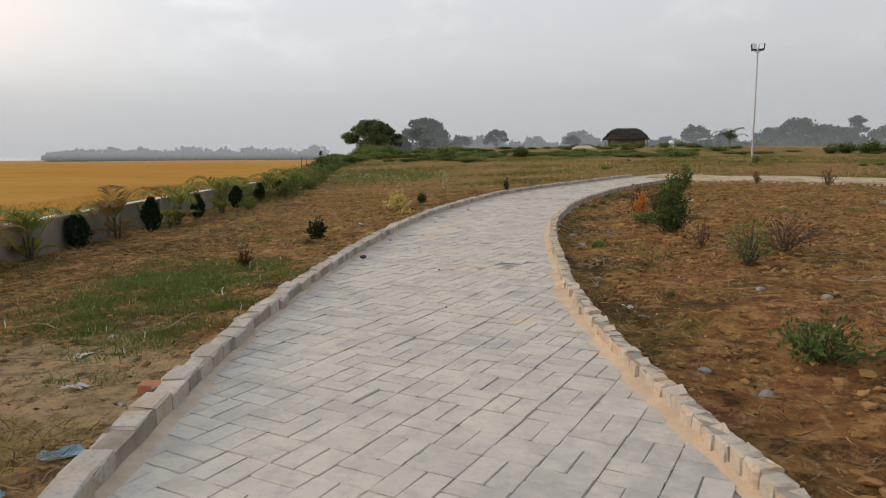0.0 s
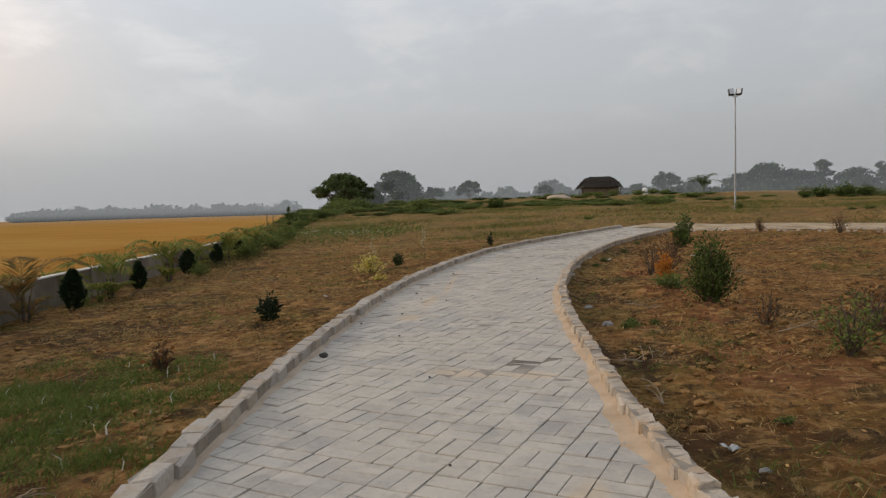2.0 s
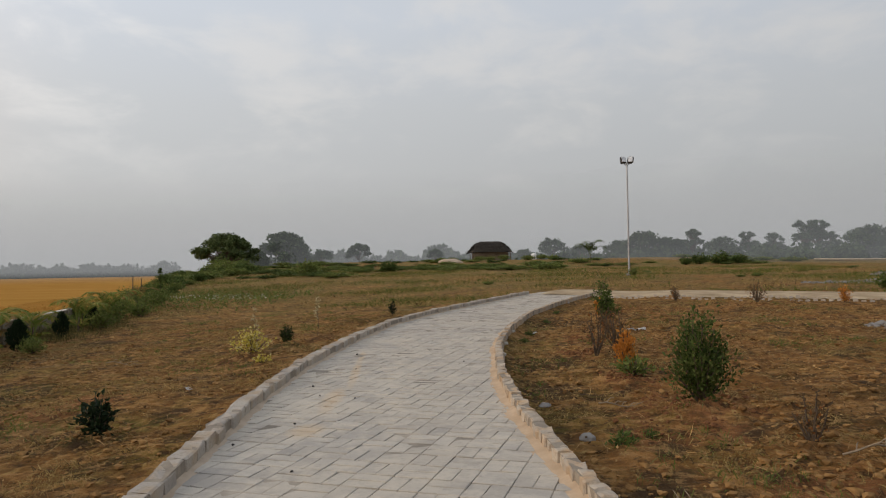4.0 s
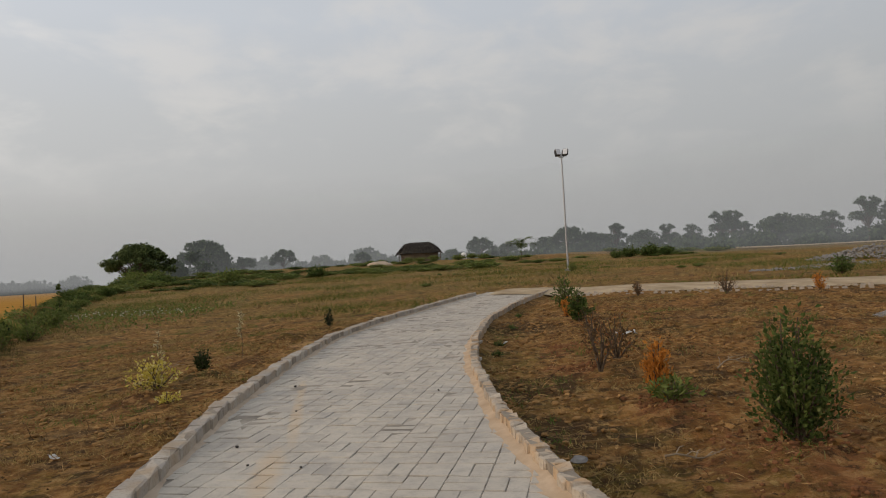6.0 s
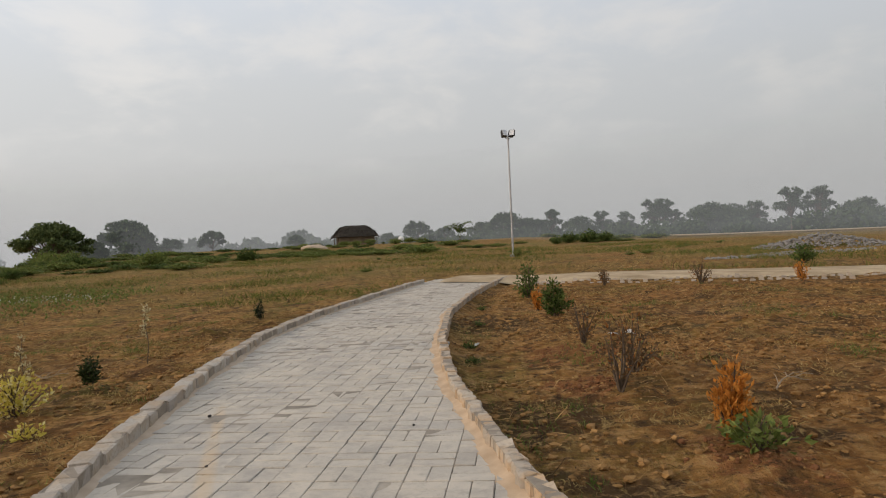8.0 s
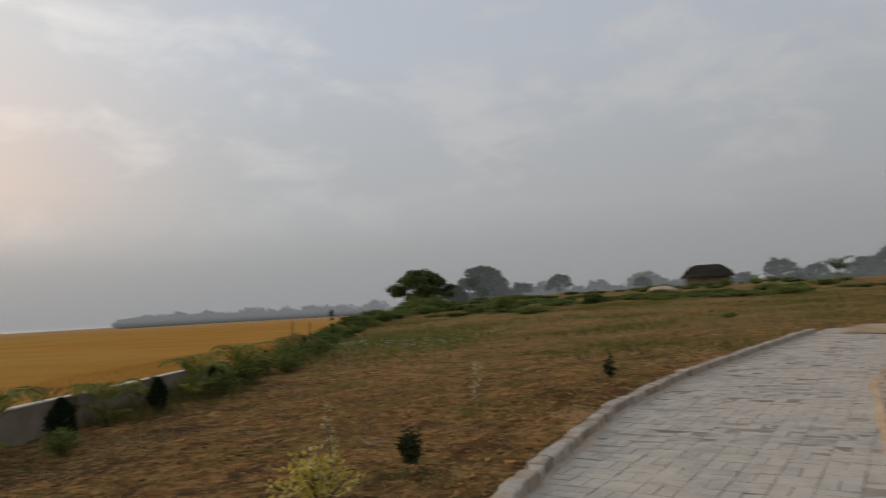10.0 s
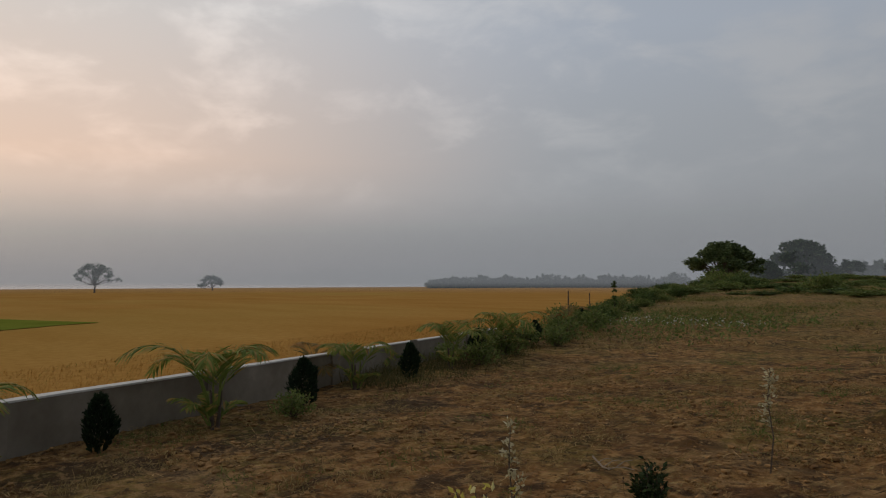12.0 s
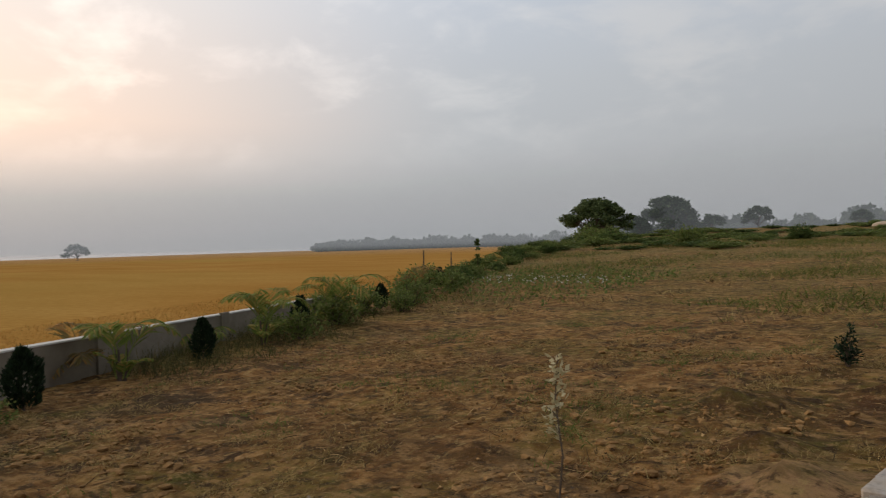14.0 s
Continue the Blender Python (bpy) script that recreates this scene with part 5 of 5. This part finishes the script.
for i, (x, y, s) in enumerate([(17.5, 86, 1.1), (20, 87, 1.25), (22, 88, 1.0), (15.8, 85, 0.8), (-31, 76, 1.2), (-34, 80, 1.1), (-37, 84, 1.1), (-29, 72, 1.1), (-33.5, 77.5, 1.2), (-27, 69, 1.0), (-36, 81, 1.2)]):
    copy_thing(scrub_b if i < 4 or i % 2 else scrub_a, at(x, y, 77 * i, s))

for i in range(15):  # rank growth round the hut
    x, y = -15 + 1.25 * i + 0.8 * math.sin(i * 2.1), 111 + 2.5 * math.sin(i * 1.7)
    s = 0.55 + 0.25 * math.sin(i * 3.3)
    copy_thing((scrub_a, scrub_b)[i % 2], Matrix.LocRotScale((x, y, ground_z(x, y)), Euler((0, 0, 0.9 * i)), (1.2 * s, s, 0.75 * s)))

# ---- trees ----
plant(tree("field_edge_tree", "dark round-crowned tree above the hedge", 111, 4.9, 7.9, L_TREE, 8500, 0.30, 0.16, 1.0, 62, bunch=0.085), -38.4, 88)
big = plant(tree("hazy_tree", "large hazy round tree beyond the plot", 112, 8.2, 12.0, L_FARTREE, 5000, 0.7, 0.12, 1.1, 38, group="far trees"), -56, 152)
low = plant(tree("hazy_tree", "small hazy tree beyond the plot", 113, 5.0, 5.5, L_FARTREE, 1500, 0.5, 0.25, 0.9, 18, group="far trees"), -41, 158)
open_t = plant(tree("silk_cotton_tree", "tall open-crowned tree with flat tiers of branches", 114, 10.0, 8.0, L_FARTREE, 3000, 0.45, 0.40, 0.7, 38, True, group="trees along the far road"), 68, 195)
round_t = plant(tree("roadside_tree", "broad hazy tree along the far road", 115, 8.0, 11, L_FARTREE, 2600, 0.65, 0.22, 0.95, 26, group="trees along the far road"), 84, 190)


def far_spot(az, dist):
    return 0.8 - dist * math.sin(radians(az)), 8.3 + dist * math.cos(radians(az))


for i, (az, dist, s, src) in enumerate([(23.9, 150, 0.55, big), (18.6, 150, 0.8, low), (9.3, 165, 0.75, low), (2.0, 200, 0.85, low), (20.2, 165, 0.5, big), (-1.2, 190, 0.6, low), (-0.3, 165, 1.15, low), (-2.6, 160, 0.8, low), (-7.6, 170, 0.9, round_t), (-9.6, 175, 0.75, round_t),
                                        (-11.2, 180, 0.8, open_t), (-13.2, 180, 0.8, round_t), (-15.1, 185, 0.75, open_t), (-16.9, 185, 0.7, open_t), (-19.0, 190, 0.98, open_t), (-20.6, 190, 0.7, open_t), (-22.9, 180, 1.0, round_t), (-24.6, 185, 0.8, round_t),
                                        (-26.3, 190, 0.8, open_t), (-28.6, 180, 1.0, open_t), (-30.4, 180, 0.98, open_t), (-33, 185, 0.9, round_t), (-36, 190, 1.0, open_t), (-39, 190, 0.9, round_t), (-43, 190, 1.0, round_t), (-5.6, 185, 0.7, round_t)]):
    x, y = far_spot(az, dist)
    copy_thing(src, Matrix.LocRotScale((x, y, float(land(x, y)) - 0.2), Euler((0, 0, i * 1.3)), (s,) * 3))
fan = palm(77, 3.6, 14, False, 0.8, L_TREE)
plant(tagged(fan, "wide-fronded dark palm tree on the far plot", "palm", "far palms"), *far_spot(-3.6, 92))
ft1 = plant(tree("lone_tree", "lone sparse tree standing in the rice field", 116, 10.2, 14.6, L_FARTREE, 1100, 0.65, 0.26, 0.95, 36, False, bunch=0.07), -256, 81)
plant(tree("lone_tree", "small round tree far out in the rice field", 117, 7.5, 11, L_FARTREE, 1500, 0.7, 0.2, 0.95, 16), -330, 153)


def far_woods(name, label, az0, az1, dist, h, n, leaf, seed, base=-1.0):
    """Woods at the edge of sight: crowns of many sizes side by side."""
    rng = np.random.default_rng(seed)
    width = dist * math.radians(az1 - az0)
    crowns = max(8, int(width / (h * 0.55)))
    per = n // crowns
    cs = []
    for k in range(crowns):
        az = math.radians(az0 + (az1 - az0) * (k + rng.uniform(0.1, 0.9)) / crowns)
        top = h * (0.55 + 0.45 * rng.uniform() ** 1.5)
        r = dist + rng.uniform(-15, 15)
        w = h * rng.uniform(0.45, 0.85)
        p = shell(per, rng, (w, w, top * 0.55), 0.8) + (0.8 - r * math.sin(az), 8.3 + r * math.cos(az), base + top * 0.5)
        cs.append(p)
    c = np.concatenate(cs)
    v, f = leaf_quads(c, unit(rng.normal(0, 1, (len(c), 3))), leaf, leaf * 0.4, rng)
    tagged(new(name, mesh_of(name, v, f, L_FARTREE)), label, "woods", kind="stuff")


far_woods("far_woods", "hazy line of woods beyond the rice field", 30.0, 49.3, 560, 10.5, 9000, 3.0, 1, FIELD_Z - 0.6)
far_woods("far_woods", "hazy low woods on the horizon ahead", 0, 26, 330, 12.5, 20000, 2.4, 2)
far_woods("far_woods", "hazy woods behind the hut", -8, 10, 260, 9.0, 8000, 2.0, 3)
far_woods("far_thicket", "thick green undergrowth along the far road", -46, -5, 176, 6.5, 18000, 1.1, 4, 0.5)
far_woods("far_thicket", "green thicket below the far trees", -20, 4, 150, 3.0, 7000, 1.0, 5, 1.0)

# ---- distant haze, painted as rings of glowing see-through shells ----
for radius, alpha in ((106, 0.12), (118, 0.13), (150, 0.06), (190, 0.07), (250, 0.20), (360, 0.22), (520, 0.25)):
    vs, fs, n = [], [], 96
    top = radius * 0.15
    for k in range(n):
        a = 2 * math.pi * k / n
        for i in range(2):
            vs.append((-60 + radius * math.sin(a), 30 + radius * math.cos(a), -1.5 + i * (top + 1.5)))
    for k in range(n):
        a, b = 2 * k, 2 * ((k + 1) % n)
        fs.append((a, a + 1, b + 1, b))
    tagged(new("backdrop_haze_glow", mesh_of("backdrop_haze_glow", vs, fs, haze_glow_material(alpha, top))), "faint glowing grey shell that stands in for distant haze", "mist", kind="structure")

# ---- path: bed, pavers, kerbs ----


def build_bed():
    """Joint sand, here and there swept up level with the pavers."""
    ys, cols = np.arange(-9, 33.2, 0.11), 21
    vs = []
    for y in ys:
        for u in np.linspace(0, 1, cols):
            x = edge_l(y) - 0.05 + u * (edge_r(y) - edge_l(y) + 0.1)
            fill = float(step(noise.noise(Vector((x * 1.1, y * 0.9, 4))) + 0.5 * noise.noise(Vector((x * 3.1, y * 3.1, 8))) + 0.05 * (y - 14), -0.25, 0.45))
            vs.append((x, y, float(rise(y)) - 0.010 + 0.0085 * fill))
    fs = [(j * cols + i, j * cols + i + 1, (j + 1) * cols + i + 1, (j + 1) * cols + i) for j in range(len(ys) - 1) for i in range(cols - 1)]
    return tagged(new("pavement", mesh_of("pavement", vs, fs, M_BED, True)), "curving footpath of grey basket-weave concrete pavers", "path", kind="structure")


pavement = build_bed()


def block(l, w, h, seed, bevel=0.006, rough=0.003):
    rng = np.random.default_rng(seed)
    bm = bmesh.new()
    bmesh.ops.create_cube(bm, size=1.0, matrix=Matrix.Diagonal((l, w, h, 1)))
    bmesh.ops.bevel(bm, geom=bm.edges[:], offset=bevel, segments=1, affect="EDGES")
    for v in bm.verts:
        v.co += Vector(rng.normal(0, rough, 3))
    bm.normal_update()
    return bm


def block_mesh(name, l, w, h, seed, material, bevel=0.006, rough=0.003):
    bm = block(l, w, h, seed, bevel, rough)
    me = bpy.data.meshes.new(name)
    bm.to_mesh(me)
    bm.free()
    me.materials.append(material)
    return me


def arrays(me):
    v = np.empty(len(me.vertices) * 3)
    me.vertices.foreach_get("co", v)
    return v.reshape(-1, 3), [tuple(p.vertices) for p in me.polygons]


SQ, TURN_P = 0.262, radians(-8.9)  # side of a square of two pavers; lie of the pattern
paver_meshes = [block_mesh("paver", SQ - 0.0055, SQ / 2 - 0.0055, 0.05, 200 + k, M_PAVER, 0.004, 0.0016) for k in range(6)]


def build_pavers():
    rng = np.random.default_rng(201)
    along, across = np.array([-math.sin(TURN_P), math.cos(TURN_P)]), np.array([math.cos(TURN_P), math.sin(TURN_P)])
    rest_v, rest_f, k0, singles = [], [], 0, []
    for j in range(-40, 132):
        for i in range(-30, 30):
            o = np.array([1.87, 6.13]) + along * SQ * (j + 0.5) + across * SQ * (i + 0.5 )
            for k in (-1, 1):
                lie = (i + j) % 2
                c = o + (across if lie else along) * k * SQ / 4
                x, y = c
                if not (-8.9 < y < 32.9 and edge_l(y) - 0.04 < x < edge_r(y) + 0.04):
                    continue
                rot = TURN_P + (math.pi / 2 if lie else 0)
                z = float(rise(y)) - 0.025 + rng.normal(0, 0.0016)
                tilt = rng.normal(0, 0.006, 2)
                m = Matrix.LocRotScale((x, y, z), Euler((tilt[0], tilt[1], rot)), None)
                n = int(rng.integers(6))
                if 5.3 < y < 9.3 and len(singles) < 300:
                    ob = new("paver", paver_meshes[n])
                    ob.parent = pavement
                    ob.matrix_basis = m
                    singles.append(ob)
                else:
                    v, f = PAVER_ARRAYS[n]
                    a = np.array(m)
                    rest_v.append(v @ a[:3, :3].T + a[:3, 3])
                    rest_f += [tuple(q + k0 for q in p) for p in f]
                    k0 += len(v)
    ob = new("paver_field", mesh_of("paver_field", np.concatenate(rest_v), rest_f, M_PAVER))
    ob.parent = pavement
    tagged(ob, kind="stuff")


PAVER_ARRAYS = [arrays(me) for me in paver_meshes]
build_pavers()


def build_kerb(name, label, edge, sgn, length, wide, inset, lift, material, seed, y_lo, y_hi):
    """A row of bricks on a mortar bed along one edge."""
    rng = np.random.default_rng(seed)
    kerb = thing(name, label, "kerb", kind="structure")
    ys = np.linspace(-8.8, 31.6, 3000)
    xs = np.array([edge(y) for y in ys]) + sgn * inset
    s = np.r_[0, np.cumsum(np.hypot(np.diff(xs), np.diff(ys)))]
    vs, fs, a0, a1 = [], [], wide / 2 - 0.004, wide / 2 - 0.006
    for i, t in enumerate(np.arange(0, s[-1], 0.2)):
        x, y = np.interp(t, s, xs), np.interp(t, s, ys)
        dx, dy = np.interp(t + 0.05, s, xs) - np.interp(t - 0.05, s, xs), np.interp(t + 0.05, s, ys) - np.interp(t - 0.05, s, ys)
        q = math.hypot(dx, dy)
        nx, ny = dy / q, -dx / q
        z = float(rise(y))
        vs += [(x - nx * a0, y - ny * a0, z - 0.2), (x - nx * a1, y - ny * a1, z + 0.088 + lift), (x + nx * a1, y + ny * a1, z + 0.088 + lift), (x + nx * a0, y + ny * a0, z - 0.2)]
        if i:
            fs += [((i - 1) * 4 + k, (i - 1) * 4 + (k + 1) % 4, i * 4 + (k + 1) % 4, i * 4 + k) for k in range(4)]
    fs += [(3, 2, 1, 0), (len(vs) - 4, len(vs) - 3, len(vs) - 2, len(vs) - 1)]
    part("mortar", (vs, fs), M_MORTAR, kerb)
    kinds = [block_mesh("brick", length - 0.006, wide, 0.20, seed + k, material, 0.010, 0.007) for k in range(6)]
    flat = [arrays(me) for me in kinds]
    rest_v, rest_f, k0 = [], [], 0
    t = 0.0
    while t < s[-1] - length:
        c = t + length / 2
        x, y = np.interp(c, s, xs), np.interp(c, s, ys)
        a = math.atan2(np.interp(c + 0.05, s, ys) - np.interp(c - 0.05, s, ys), np.interp(c + 0.05, s, xs) - np.interp(c - 0.05, s, xs))
        off = rng.normal(0, 0.008)
        m = Matrix.LocRotScale((x - math.sin(a) * off, y + math.cos(a) * off, float(rise(y)) - 0.006 + lift + rng.normal(0, 0.006)), Euler((rng.normal(0, 0.018), rng.normal(0, 0.02), a + rng.normal(0, 0.02))), None)
        n = int(rng.integers(6))
        if y_lo < y < y_hi:
            ob = new("brick", kinds[n])
            ob.parent = kerb
            ob.matrix_basis = m
        else:
            v, f = flat[n]
            q = np.array(m)
            rest_v.append(v @ q[:3, :3].T + q[:3, 3])
            rest_f += [tuple(p + k0 for p in poly) for poly in f]
            k0 += len(v)
        t += length
    ob = new("brick_row", mesh_of("brick_row", np.concatenate(rest_v), rest_f, material))
    ob.parent = kerb
    tagged(ob, kind="stuff")


build_kerb("kerb_left", "low kerb of grey mortared bricks along the path", edge_l, -1, 0.235, 0.132, 0.043, 0.012, M_KERB_L, 301, 3.5, 31)
build_kerb("kerb_right", "low kerb of tan bricks set on end along the path", edge_r, 1, 0.128, 0.100, 0.058, 0.0, M_KERB_R, 331, 4.5, 26)


def build_drift(name, edge, sgn, w0, seed, material):
    """Sand blown against the foot of a kerb."""
    ys = np.arange(-8, 31, 0.07)
    vs, cols = [], 6
    for y in ys:
        w = w0 * (0.75 + 0.6 * noise.noise(Vector((y * 0.55, seed, 0))) + 0.35 * noise.noise(Vector((y * 2.3, seed, 3))))
        w = max(w, 0.05)
        for k in range(cols):
            u = k / (cols - 1)
            x = edge(y) - sgn * (u * w - 0.02)
            h = 0.030 * (1 - u) ** 1.7 * (0.8 + 0.5 * noise.noise(Vector((y * 5, u * 3, seed)))) + 0.006 * (1 - u) - 0.005 * u
            vs.append((x, y, float(rise(y)) + h))
    fs = [(j * cols + k, j * cols + k + 1, (j + 1) * cols + k + 1, (j + 1) * cols + k) for j in range(len(ys) - 1) for k in range(cols - 1)]
    tagged(new(name, mesh_of(name, vs, fs, material, True)), "fine orange sand drifted against the kerb", "sand", kind="stuff")


build_drift("sand_drift", lambda y: edge_l(y) + 0.025, -1, 0.12, 1, M_SAND)
build_drift("sand_drift", edge_r, 1, 0.17, 2, M_SANDRED)


loose = thing("loose_brick", "loose red brick lying across the kerb's gap", "brick", pose(0.38, 4.98, ground_z(0.38, 4.98) + 0.05, 0, 6, 25))
part("body", block(0.23, 0.11, 0.07, 401, 0.008, 0.003), M_BRICK, loose)


def build_edging():
    """Small bricks set along the near side of the sandy road."""
    ed = thing("road_edging", "row of small brick ends edging the sandy road", "kerb", kind="structure")
    me = block_mesh("edging_brick", 0.115, 0.05, 0.10, 420, M_KERB_L, 0.010, 0.006)
    for row, (x0, y0, x1, y1, n) in enumerate(((3.6, 29.7, 15.5, 24.7, 74), (3.2, 29.0, 15.3, 23.9, 70))):
        for k in range(n):
            u = k / (n - 1)
            x, y = x0 + (x1 - x0) * u, y0 + (y1 - y0) * u
            if noise.noise(Vector((u * 20, row * 5.0, 0))) < -0.15:
                continue
            ob = new("edging_brick", me)
            ob.parent = ed
            ob.matrix_basis = pose(x, y, ground_z(x, y) - 0.005 + 0.012 * math.sin(k * 2.3), 4 * math.sin(k * 3), 5 * math.cos(k * 5), -22.5 + 8 * math.sin(k * 7))


build_edging()
